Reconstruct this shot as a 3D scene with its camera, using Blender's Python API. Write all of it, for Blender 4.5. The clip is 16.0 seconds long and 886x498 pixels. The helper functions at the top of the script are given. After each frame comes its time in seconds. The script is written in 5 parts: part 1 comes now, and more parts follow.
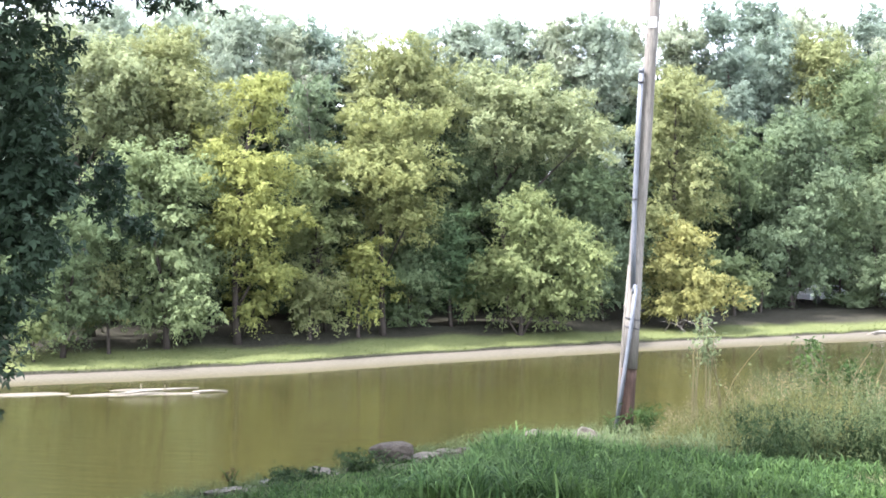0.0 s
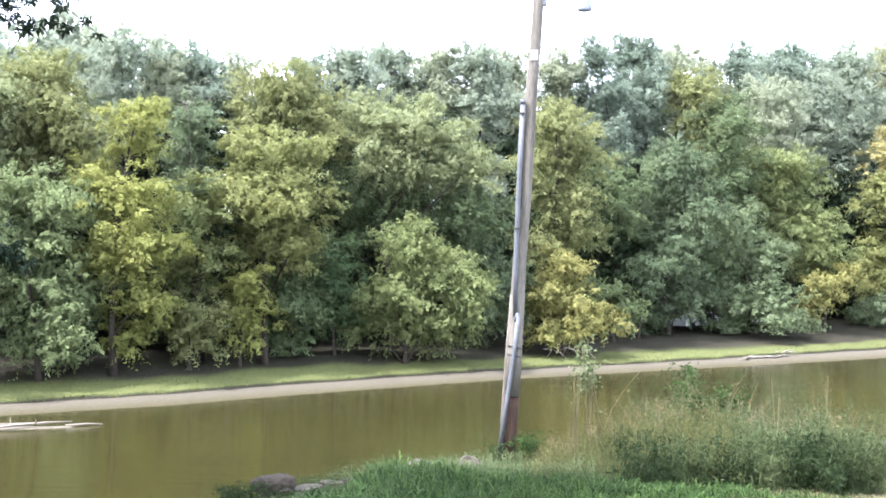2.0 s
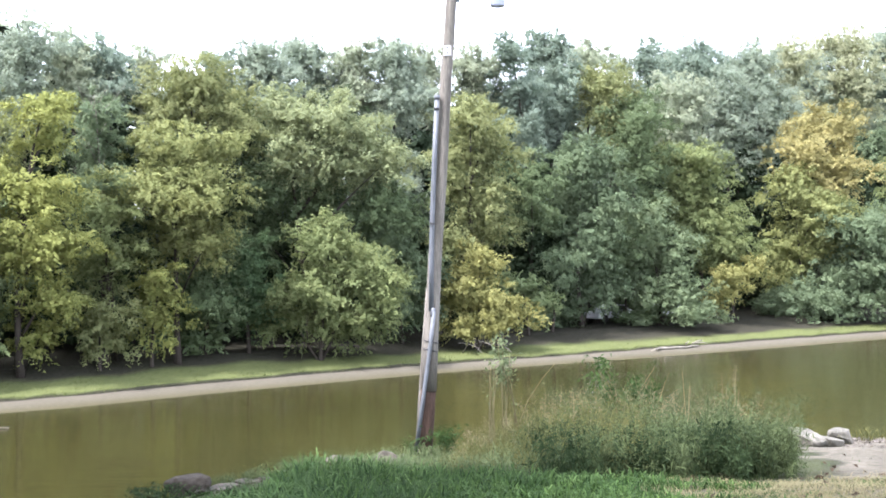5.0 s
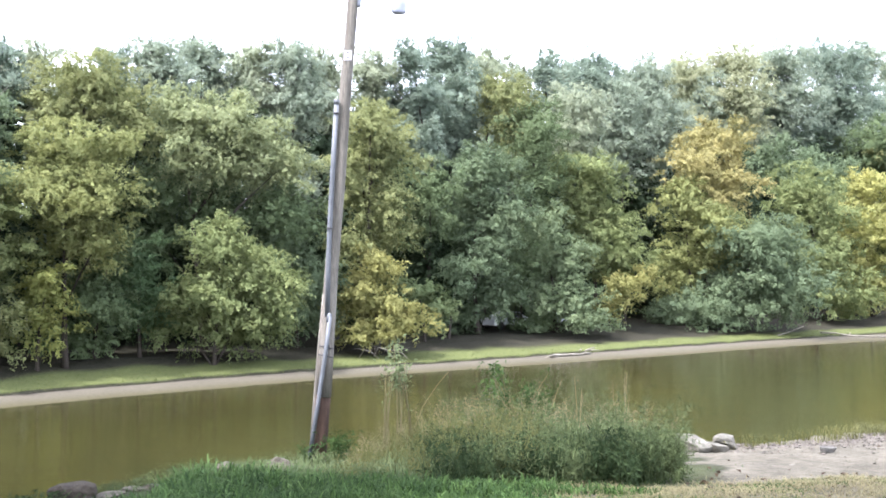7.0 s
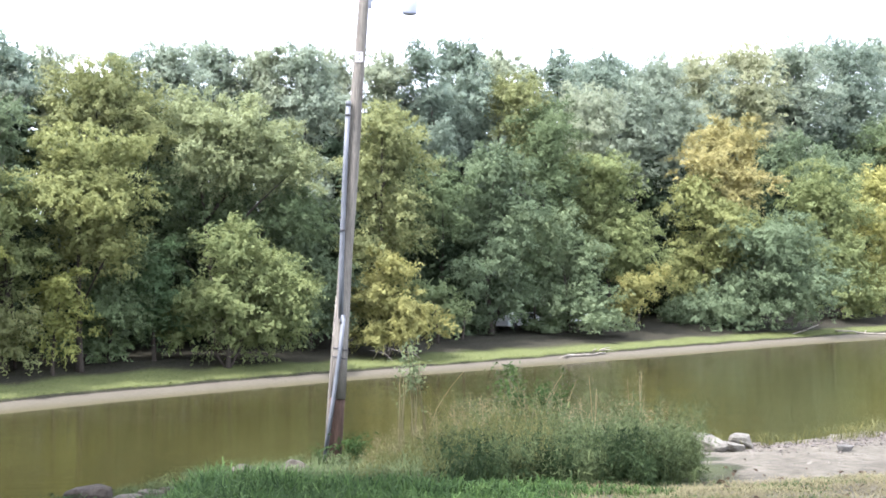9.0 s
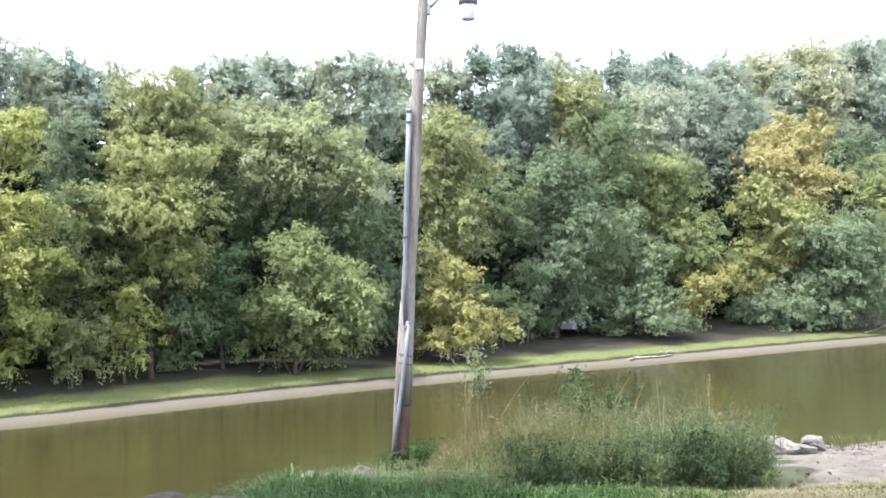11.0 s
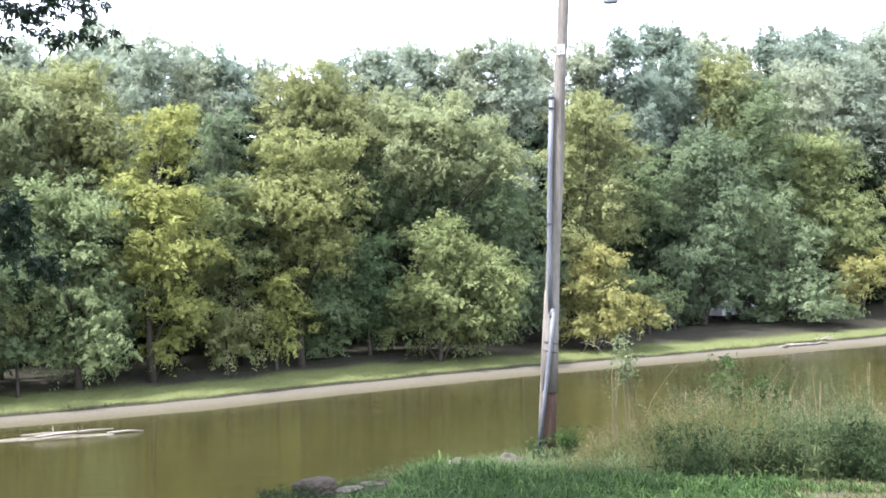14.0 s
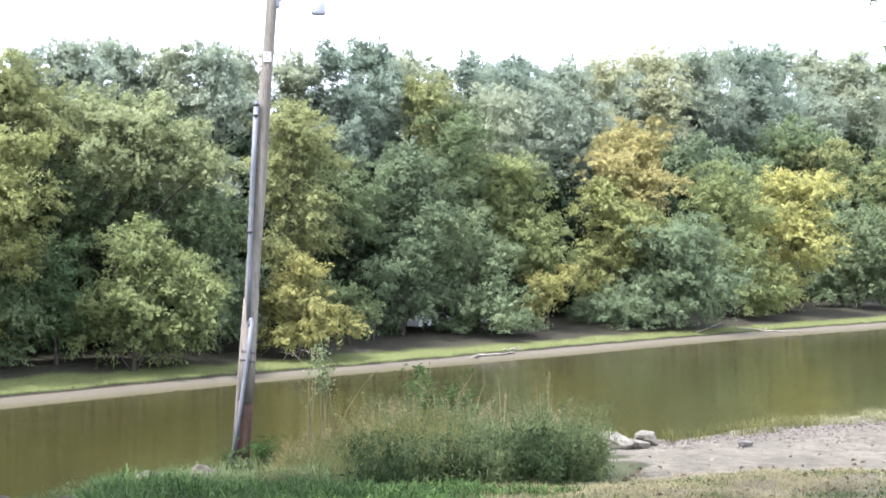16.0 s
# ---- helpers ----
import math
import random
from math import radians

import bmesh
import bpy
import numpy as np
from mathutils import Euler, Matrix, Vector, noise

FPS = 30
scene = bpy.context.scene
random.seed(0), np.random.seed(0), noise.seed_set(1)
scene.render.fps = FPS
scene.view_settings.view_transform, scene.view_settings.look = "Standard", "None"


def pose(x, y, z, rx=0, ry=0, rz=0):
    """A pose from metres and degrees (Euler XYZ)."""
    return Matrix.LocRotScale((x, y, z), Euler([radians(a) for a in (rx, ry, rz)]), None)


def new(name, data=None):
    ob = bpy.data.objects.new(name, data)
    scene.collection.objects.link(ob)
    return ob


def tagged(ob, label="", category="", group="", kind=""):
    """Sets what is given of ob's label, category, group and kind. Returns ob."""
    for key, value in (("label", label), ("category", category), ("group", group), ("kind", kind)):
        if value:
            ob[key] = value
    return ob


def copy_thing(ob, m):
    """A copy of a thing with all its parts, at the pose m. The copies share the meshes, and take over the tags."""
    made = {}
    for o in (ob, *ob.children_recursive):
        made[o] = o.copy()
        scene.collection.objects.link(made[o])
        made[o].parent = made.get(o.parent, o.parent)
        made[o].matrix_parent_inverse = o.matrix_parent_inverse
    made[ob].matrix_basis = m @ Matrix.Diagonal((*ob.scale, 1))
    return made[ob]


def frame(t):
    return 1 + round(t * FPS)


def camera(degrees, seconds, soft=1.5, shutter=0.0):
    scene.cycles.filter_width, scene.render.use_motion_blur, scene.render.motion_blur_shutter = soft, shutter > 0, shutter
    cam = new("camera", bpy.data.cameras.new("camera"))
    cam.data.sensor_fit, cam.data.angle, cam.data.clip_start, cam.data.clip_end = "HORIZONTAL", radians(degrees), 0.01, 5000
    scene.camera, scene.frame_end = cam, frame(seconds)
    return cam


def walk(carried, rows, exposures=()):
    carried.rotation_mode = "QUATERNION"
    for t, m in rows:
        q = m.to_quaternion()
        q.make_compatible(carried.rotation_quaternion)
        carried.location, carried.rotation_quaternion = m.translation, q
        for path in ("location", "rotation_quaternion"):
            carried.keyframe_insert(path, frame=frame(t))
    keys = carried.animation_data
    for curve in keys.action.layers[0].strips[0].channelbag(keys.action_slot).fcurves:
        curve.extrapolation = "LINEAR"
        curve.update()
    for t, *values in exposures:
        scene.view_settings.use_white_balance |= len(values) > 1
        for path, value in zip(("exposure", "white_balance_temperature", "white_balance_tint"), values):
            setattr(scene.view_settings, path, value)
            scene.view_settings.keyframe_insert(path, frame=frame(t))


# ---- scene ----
cam = camera(44.4, 16.0, soft=1.7)
# seconds, eye x, y, z, yaw, pitch, lean
PATH = [
    (0.0, -0.004, -0.018, 6.981, 10.31, -0.58, 0.11),
    (0.5, -0.007, -0.013, 6.987, 8.30, -0.18, -0.09),
    (1.0, -0.017, -0.011, 6.988, 7.18, 0.28, -0.45),
    (1.5, -0.006, -0.003, 6.991, 5.55, 0.64, -0.24),
    (2.0, 0.003, 0.002, 6.993, 4.21, 0.89, 0.08),
    (2.5, 0.005, -0.004, 6.991, 3.09, 0.93, 0.23),
    (3.0, -0.001, 0.003, 6.990, 2.02, 0.90, 0.48),
    (3.5, 0.004, 0.003, 6.991, 1.15, 0.64, 0.82),
    (4.4, 0.003, -0.004, 6.990, 0.48, 0.62, 0.76),
    (5.1, 0.002, -0.010, 6.990, -0.35, 0.62, 0.64),
    (6.0, 0.001, -0.015, 6.991, -1.23, 0.66, 0.53),
    (6.5, 0.008, -0.015, 6.993, -2.92, 0.81, 0.26),
    (7.0, 0.011, -0.015, 6.995, -5.64, 0.90, -0.19),
    (7.5, 0.020, -0.015, 6.996, -8.05, 1.00, -0.54),
    (8.0, 0.042, 0.007, 7.005, -10.85, 1.14, -0.55),
    (8.5, 0.014, 0.009, 6.988, -10.81, 1.20, -0.14),
    (9.0, 0.008, 0.013, 6.987, -4.96, 0.97, 0.31),
    (9.2, 0.004, 0.015, 6.986, -2.76, 0.91, 0.61),
    (9.4, 0.003, 0.014, 6.988, -1.25, 0.90, 0.82),
    (9.7, 0.002, 0.010, 6.991, -0.60, 0.93, 1.00),
    (10.2, 0.001, 0.004, 6.997, -0.75, 1.03, 1.15),
    (10.7, -0.001, -0.001, 7.002, -1.45, 1.16, 1.25),
    (11.1, -0.003, -0.005, 7.006, -1.65, 1.26, 1.32),
    (11.3, -0.004, -0.006, 7.008, -1.10, 1.31, 1.37),
    (11.5, -0.018, -0.005, 7.016, 0.27, 1.38, 1.46),
    (12.0, -0.030, -0.001, 7.013, 5.97, 1.54, 1.84),
    (12.5, -0.029, 0.002, 7.011, 8.30, 1.41, 2.31),
    (13.0, -0.027, 0.005, 7.008, 9.23, 1.32, 2.41),
    (13.5, -0.022, 0.001, 7.010, 8.27, 1.10, 2.17),
    (14.0, -0.011, 0.015, 7.015, 5.93, 0.77, 1.90),
    (14.5, -0.003, 0.014, 7.015, 2.65, 0.51, 1.64),
    (15.0, 0.007, 0.015, 7.018, -1.50, 0.43, 1.10),
    (15.5, 0.022, 0.008, 7.019, -5.69, 0.69, 0.72),
    (16.0, 0.030, 0.008, 7.014, -9.66, 0.94, 0.47),
]
walk(cam, [(t, pose(x, y, z, 90 + pitch, lean, yaw)) for t, x, y, z, yaw, pitch, lean in PATH], exposures=[(t, e + 0.13, 5830, 18) for t, e in ((0.0, 2.88), (0.6, 2.78), (1.5, 2.7), (3.0, 2.55), (7.0, 2.43), (9.0, 2.43), (12.0, 2.5), (14.0, 2.5), (16.0, 2.37))])

# ---- light ----
SUN_AZ, SUN_EL = radians(-125), radians(61)      # azimuth from +y towards +x
world = bpy.data.worlds.new("sky")
scene.world = world
world.use_nodes = True
wn = world.node_tree.nodes
sky = wn.new("ShaderNodeTexSky")
sky.sky_type, sky.sun_disc = "NISHITA", False
sky.sun_elevation, sky.sun_rotation = SUN_EL, SUN_AZ
sky.dust_density, sky.air_density, sky.ozone_density = 7.0, 1.0, 1.0
# a thin bright veil of haze over the blue
dim = wn.new("ShaderNodeMix")
dim.data_type = "RGBA"
dim.inputs[0].default_value = 0.72
dim.inputs[7].default_value = (6.5, 6.8, 7.1, 1)
world.node_tree.links.new(sky.outputs[0], dim.inputs[6])
world.node_tree.links.new(dim.outputs[2], wn["Background"].inputs[0])
wn["Background"].inputs[1].default_value = 0.15
sun = new("sun", bpy.data.lights.new("sun", "SUN"))
sun.data.energy, sun.data.angle, sun.data.color = 2.6, radians(3.0), (1.0, 0.95, 0.87)
to_sun = Vector((math.sin(SUN_AZ) * math.cos(SUN_EL), math.cos(SUN_AZ) * math.cos(SUN_EL), math.sin(SUN_EL)))
sun.matrix_world = Matrix.Translation((0, 0, 60)) @ to_sun.to_track_quat("Z", "Y").to_matrix().to_4x4()


# ---- materials ----
def material(name, rough=0.8):
    m = bpy.data.materials.new(name)
    m.use_nodes = True
    b = m.node_tree.nodes["Principled BSDF"]
    b.inputs["Roughness"].default_value = rough
    return m, m.node_tree.nodes, m.node_tree.links, b


def ramp(nodes, stops):
    r = nodes.new("ShaderNodeValToRGB")
    while len(r.color_ramp.elements) < len(stops):
        r.color_ramp.elements.new(0.5)
    for e, (p, c) in zip(r.color_ramp.elements, stops):
        e.position, e.color = p, (*c, 1)
    return r


def tex(nodes, links, scale, detail=4.0, stretch=(1, 1, 1), rough=0.6):
    co = nodes.new("ShaderNodeTexCoord")
    mp = nodes.new("ShaderNodeMapping")
    mp.inputs["Scale"].default_value = stretch
    n = nodes.new("ShaderNodeTexNoise")
    n.inputs["Scale"].default_value, n.inputs["Detail"].default_value, n.inputs["Roughness"].default_value = scale, detail, rough
    links.new(co.outputs["Object"], mp.inputs[0])
    links.new(mp.outputs[0], n.inputs["Vector"])
    return n


def mix(nodes, links, fac, a, b, mode="MIX"):
    m = nodes.new("ShaderNodeMix")
    m.data_type, m.blend_type = "RGBA", mode
    for sock, val in ((m.inputs[0], fac), (m.inputs[6], a), (m.inputs[7], b)):
        if hasattr(val, "links"):
            links.new(val, sock)
        elif isinstance(val, tuple):
            sock.default_value = (*val, 1)
        else:
            sock.default_value = val
    return m.outputs[2]


def bump(nodes, links, height, bsdf, strength=0.3, dist=0.02):
    b = nodes.new("ShaderNodeBump")
    b.inputs["Strength"].default_value, b.inputs["Distance"].default_value = strength, dist
    links.new(height, b.inputs["Height"])
    links.new(b.outputs[0], bsdf.inputs["Normal"])


def rocky(name, dark, light, scale, rough=0.9, stretch=(1, 1, 1), strength=0.5, dist=0.03):
    """Two scales of mottling with fine relief."""
    m, n, l, b = material(name, rough)
    b.inputs["Specular IOR Level"].default_value = 0.2
    big, small = tex(n, l, scale, 3, stretch), tex(n, l, scale * 9, 6, stretch)
    r = ramp(n, [(0.3, dark), (0.7, light)])
    l.new(big.outputs[0], r.inputs[0])
    g = ramp(n, [(0.3, (0.55, 0.55, 0.55)), (0.75, (1.25, 1.22, 1.18))])
    l.new(small.outputs[0], g.inputs[0])
    l.new(mix(n, l, 1.0, r.outputs[0], g.outputs[0], "MULTIPLY"), b.inputs["Base Color"])
    bump(n, l, small.outputs[0], b, strength, dist)
    return m


def leafy(name, dark, light, scale=0.35, through_light=0.47, gloss=0.05, vary=0.75):
    """Leaves: each its own shade, with patches over the crown and light passing through."""
    m, n, l, b = material(name, 0.65)
    b.inputs["Specular IOR Level"].default_value = gloss
    geo = n.new("ShaderNodeNewGeometry")
    patch = tex(n, l, scale, 3)
    r = ramp(n, [(0.25, dark), (0.75, light)])
    l.new(patch.outputs[0], r.inputs[0])
    each = ramp(n, [(p, tuple(1 + vary * (c - 1) for c in col)) for p, col in ((0.0, (0.84, 0.86, 0.84)), (0.8, (1.05, 1.05, 1.0)), (1.0, (1.22, 1.2, 1.12)))])
    l.new(geo.outputs["Random Per Island"], each.inputs[0])
    col = mix(n, l, 1.0, r.outputs[0], each.outputs[0], "MULTIPLY")
    l.new(col, b.inputs["Base Color"])
    tr = n.new("ShaderNodeBsdfTranslucent")
    l.new(col, tr.inputs[0])
    ms = n.new("ShaderNodeMixShader")
    ms.inputs[0].default_value = through_light
    l.new(b.outputs[0], ms.inputs[1])
    l.new(tr.outputs[0], ms.inputs[2])
    l.new(ms.outputs[0], n["Material Output"].inputs[0])
    return m


LEAF = {
    # shade of the wood's interior put into the leaf colour
    "deep": leafy("leaf_shaded_interior_green", (0.026, 0.04, 0.022), (0.046, 0.064, 0.036)),
    "dark": leafy("leaf_dark_green", (0.088, 0.122, 0.062), (0.134, 0.171, 0.087)),
    "emerald": leafy("leaf_cool_dark_green", (0.067, 0.107, 0.052), (0.103, 0.150, 0.074)),
    "grey": leafy("leaf_grey_green", (0.097, 0.132, 0.078), (0.149, 0.190, 0.108)),
    "silver": leafy("leaf_silvery_green", (0.118, 0.155, 0.086), (0.179, 0.222, 0.124)),
    "green": leafy("leaf_green", (0.136, 0.175, 0.087), (0.208, 0.250, 0.120)),
    "greyolive": leafy("leaf_grey_olive", (0.167, 0.196, 0.104), (0.246, 0.272, 0.142)),
    "light": leafy("leaf_light_green", (0.134, 0.166, 0.074), (0.204, 0.232, 0.099)),
    "olive": leafy("leaf_olive", (0.155, 0.175, 0.082), (0.229, 0.244, 0.107)),
    "yellowolive": leafy("leaf_yellowing_olive", (0.153, 0.173, 0.074), (0.230, 0.244, 0.095)),
    "yellow": leafy("leaf_yellow_green", (0.166, 0.185, 0.063), (0.256, 0.271, 0.087)),
    "gold": leafy("leaf_gold", (0.185, 0.189, 0.074), (0.265, 0.257, 0.096)),
    "orange": leafy("leaf_orange", (0.218, 0.215, 0.098), (0.334, 0.291, 0.124)),
    "brightyellow": leafy("leaf_bright_yellow", (0.223, 0.237, 0.095), (0.356, 0.342, 0.120)),
    # back trees: distance haze put into the leaf colour, paler, bluer and flatter
    "haze_bluegreen": leafy("leaf_hazed_blue_green", (0.198, 0.239, 0.178), (0.272, 0.313, 0.233), vary=0.3, through_light=0.56),
    "haze_ash": leafy("leaf_hazed_ash_green", (0.222, 0.253, 0.176), (0.304, 0.336, 0.232), vary=0.3, through_light=0.56),
    "haze_slate": leafy("leaf_hazed_slate_green", (0.159, 0.203, 0.158), (0.223, 0.272, 0.206), vary=0.3, through_light=0.56),
    "haze_lime": leafy("leaf_hazed_lime", (0.245, 0.264, 0.166), (0.340, 0.351, 0.213), vary=0.3, through_light=0.56),
    # backlit maple: its shade is painted into a darker, duller leaf
    "shade": leafy("leaf_shade_darkened_green", (0.016, 0.028, 0.017), (0.03, 0.046, 0.026), scale=0.8, through_light=0.15, gloss=0.08),
}
BARK = rocky("bark", (0.029, 0.024, 0.019), (0.065, 0.055, 0.045), 1.5, stretch=(3, 3, 0.5), strength=0.8)
DEADWOOD = rocky("driftwood", (0.11, 0.1, 0.08), (0.265, 0.246, 0.207), 2.0, stretch=(1, 1, 4))
POLE_WOOD = rocky("weathered_pole_wood", (0.112, 0.103, 0.088), (0.196, 0.184, 0.16), 1.3, stretch=(6, 6, 0.5), strength=0.4)
POLE_DARK = rocky("stained_pole_wood", (0.043, 0.029, 0.022), (0.094, 0.058, 0.043), 1.6, stretch=(6, 6, 0.6))
STONE = rocky("brown_stone", (0.02, 0.0158, 0.0118), (0.064, 0.054, 0.041), 8.0, strength=0.8)
PALE_STONE = rocky("pale_concrete_rubble", (0.05, 0.048, 0.042), (0.125, 0.12, 0.107), 4.0)
SAND = rocky("wet_sand", (0.072, 0.065, 0.049), (0.108, 0.099, 0.076), 0.6)


def plain(name, colour, rough, metal=0.0):
    m, n, l, b = material(name, rough)
    t = tex(n, l, 9.0, 4)
    g = ramp(n, [(0.3, tuple(0.8 * c for c in colour)), (0.7, tuple(min(1, 1.12 * c) for c in colour))])
    l.new(t.outputs[0], g.inputs[0])
    l.new(g.outputs[0], b.inputs["Base Color"])
    b.inputs["Metallic"].default_value = metal
    return m


PVC = plain("grey_plastic_pipe", (0.086, 0.094, 0.104), 0.6)
STRAP = plain("dark_steel_strap", (0.035, 0.033, 0.033), 0.6, 0.3)
GALV = plain("galvanised_metal", (0.14, 0.155, 0.185), 0.6, 0.2)

REFRACTOR, n, l, b = material("ribbed_lamp_glass", 0.25)
b.inputs["Base Color"].default_value = (0.42, 0.44, 0.54, 1)
b.inputs["Transmission Weight"].default_value = 0.35

WATER, n, l, b = material("river_water", 0.06)
silt = tex(n, l, 0.06, 3)
r = ramp(n, [(0.3, (0.0188, 0.0175, 0.0055)), (0.7, (0.0262, 0.0248, 0.008))])
l.new(silt.outputs[0], r.inputs[0])
l.new(r.outputs[0], b.inputs["Base Color"])
b.inputs["IOR"].default_value = 1.33
wave, wave2 = tex(n, l, 1.15, 4, (0.3, 2.0, 1), 0.65), tex(n, l, 0.1, 3, (0.7, 1.8, 1))
rip = n.new("ShaderNodeMath")
rip.operation = "MULTIPLY"
l.new(wave.outputs[0], rip.inputs[0])
l.new(wave2.outputs[0], rip.inputs[1])
bump(n, l, rip.outputs[0], b, 0.5, 0.075)

# the ground: bare mud, lawn, shade-darkened leaf litter and soil, by the zones held on its points
GROUND, n, l, b = material("bank_ground", 0.95)
b.inputs["Specular IOR Level"].default_value = 0.08
fine, broad = tex(n, l, 6.0, 8, rough=0.7), tex(n, l, 0.5, 5)


def zone(nodes, name):
    a = nodes.new("ShaderNodeAttribute")
    a.attribute_name = name
    return a.outputs["Fac"]


def shades(nodes, links, src, *stops):
    r = ramp(nodes, stops)
    links.new(src.outputs[0], r.inputs[0])
    return r.outputs[0]


# litter carries the shade under the trees in its colour
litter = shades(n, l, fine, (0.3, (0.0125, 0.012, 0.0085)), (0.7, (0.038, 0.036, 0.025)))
mud = shades(n, l, fine, (0.3, (0.06, 0.054, 0.04)), (0.7, (0.092, 0.084, 0.064)))
lawn = shades(n, l, fine, (0.3, (0.052, 0.063, 0.022)), (0.7, (0.098, 0.11, 0.043)))
turf = shades(n, l, broad, (0.35, (0.024, 0.034, 0.014)), (0.65, (0.058, 0.062, 0.032)))
soil_fine = shades(n, l, fine, (0.28, (0.06, 0.055, 0.043)), (0.72, (0.122, 0.114, 0.093)))
soil = mix(n, l, 1.0, soil_fine, shades(n, l, tex(n, l, 1.7, 9, (1, 0.55, 1), 0.72), (0.36, (0.68, 0.66, 0.63)), (0.64, (1.2, 1.18, 1.14))), "MULTIPLY")
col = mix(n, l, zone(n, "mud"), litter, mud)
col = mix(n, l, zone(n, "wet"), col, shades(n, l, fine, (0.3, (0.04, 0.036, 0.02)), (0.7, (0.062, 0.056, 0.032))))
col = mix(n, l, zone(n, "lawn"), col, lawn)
col = mix(n, l, zone(n, "turf"), col, turf)
bare = n.new("ShaderNodeMath")
bare.operation = "ADD"
l.new(zone(n, "soil"), bare.inputs[0])
l.new(tex(n, l, 1.3, 6).outputs[0], bare.inputs[1])
worn = ramp(n, [(0.62, (0, 0, 0)), (0.8, (1, 1, 1))])
half = n.new("ShaderNodeMath")
half.operation = "MULTIPLY"
half.inputs[1].default_value = 0.6
l.new(bare.outputs[0], half.inputs[0])
l.new(half.outputs[0], worn.inputs[0])
col = mix(n, l, worn.outputs[0], col, soil)
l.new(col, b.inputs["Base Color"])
bump(n, l, fine.outputs[0], b, 0.8, 0.09)


# ---- building helpers ----
def mesh_from(name, verts, faces, mat, smooth=False):
    me = bpy.data.meshes.new(name)
    me.from_pydata([tuple(v) for v in verts] if not isinstance(verts, np.ndarray) else verts.tolist(), [], faces if isinstance(faces, list) else faces.tolist())
    me.materials.append(mat)
    if smooth:
        me.shade_smooth()
    return me


def part(name, data, parent=None, label=""):
    ob = new(name, data)
    ob.parent = parent
    return tagged(ob, label) if label else ob


def quads_mesh(name, v4, mat):
    """A mesh of loose quads: v4 has the shape (n, 4, 3)."""
    k = len(v4)
    me = bpy.data.meshes.new(name)
    me.vertices.add(4 * k)
    me.vertices.foreach_set("co", v4.reshape(-1).astype(np.float32))
    me.loops.add(4 * k)
    me.loops.foreach_set("vertex_index", np.arange(4 * k, dtype=np.int32))
    me.polygons.add(k)
    me.polygons.foreach_set("loop_start", np.arange(0, 4 * k, 4, dtype=np.int32))
    me.polygons.foreach_set("loop_total", np.full(k, 4, dtype=np.int32))
    me.materials.append(mat)
    me.update()
    return me


def tris_mesh(name, v3, mat):
    """A mesh of loose triangles: v3 has the shape (n, 3, 3)."""
    k = len(v3)
    me = bpy.data.meshes.new(name)
    me.vertices.add(3 * k)
    me.vertices.foreach_set("co", v3.reshape(-1).astype(np.float32))
    me.loops.add(3 * k)
    me.loops.foreach_set("vertex_index", np.arange(3 * k, dtype=np.int32))
    me.polygons.add(k)
    me.polygons.foreach_set("loop_start", np.arange(0, 3 * k, 3, dtype=np.int32))
    me.polygons.foreach_set("loop_total", np.full(k, 3, dtype=np.int32))
    me.materials.append(mat)
    me.update()
    return me


def unit(v):
    return v / np.maximum(np.linalg.norm(v, axis=-1, keepdims=True), 1e-9)


def leaf_quads(p, nrm, length, width, rng, down=0.0):
    """Folded diamond leaves at p facing nrm; down bends their tips downwards."""
    t = rng.normal(size=p.shape)
    t[:, 2] -= down
    t = unit(t - nrm * (t * nrm).sum(1, keepdims=True))
    s = np.cross(nrm, t)
    L, W = length[:, None], width[:, None]
    lift = nrm * W * 0.25
    return np.stack([p - t * L * 0.5, p + s * W * 0.5 + lift, p + t * L * 0.5 - nrm * L * 0.12, p - s * W * 0.5 + lift], 1)


def tube(path, radii, sides=7):
    """Verts and quads of a round tapered limb along a path."""
    path = np.array(path, float)
    vs, fs = [], []
    for i, (p, r) in enumerate(zip(path, radii)):
        d = path[min(i + 1, len(path) - 1)] - path[max(i - 1, 0)]
        d = d / np.linalg.norm(d)
        a = np.cross(d, (0, 0, 1) if abs(d[2]) < 0.9 else (1, 0, 0))
        a /= np.linalg.norm(a)
        c = np.cross(d, a)
        for k in range(sides):
            w = 2 * math.pi * k / sides
            vs.append(p + r * (math.cos(w) * a + math.sin(w) * c))
        if i:
            o = i * sides
            for k in range(sides):
                k2 = (k + 1) % sides
                fs.append((o - sides + k, o - sides + k2, o + k2, o + k))
    fs.append(tuple(range(sides))[::-1])
    fs.append(tuple(range(len(vs) - sides, len(vs))))
    return vs, fs


def tubes(name, runs, mat, sides=7):
    vs, fs = [], []
    for path, radii in runs:
        v, f = tube(path, radii, sides)
        fs += [tuple(i + len(vs) for i in q) for q in f]
        vs += v
    return mesh_from(name, vs, fs, mat, True)


# ---- the lie of the land ----
CREST_X = (-600, -30, -10, -4.6, -3.85, -3.2, -1.7, -0.4, 3.0, 6.3, 10.8, 17.0, 30.0, 60.0, 600)
CREST_Y = (-300, -40, 0.0, 10.0, 12.0, 13.6, 15.8, 19.5, 20.2, 20.8, 23.8, 29.5, 40.0, 60.0, 260)


def crest(x):
    return np.interp(x, CREST_X, CREST_Y)


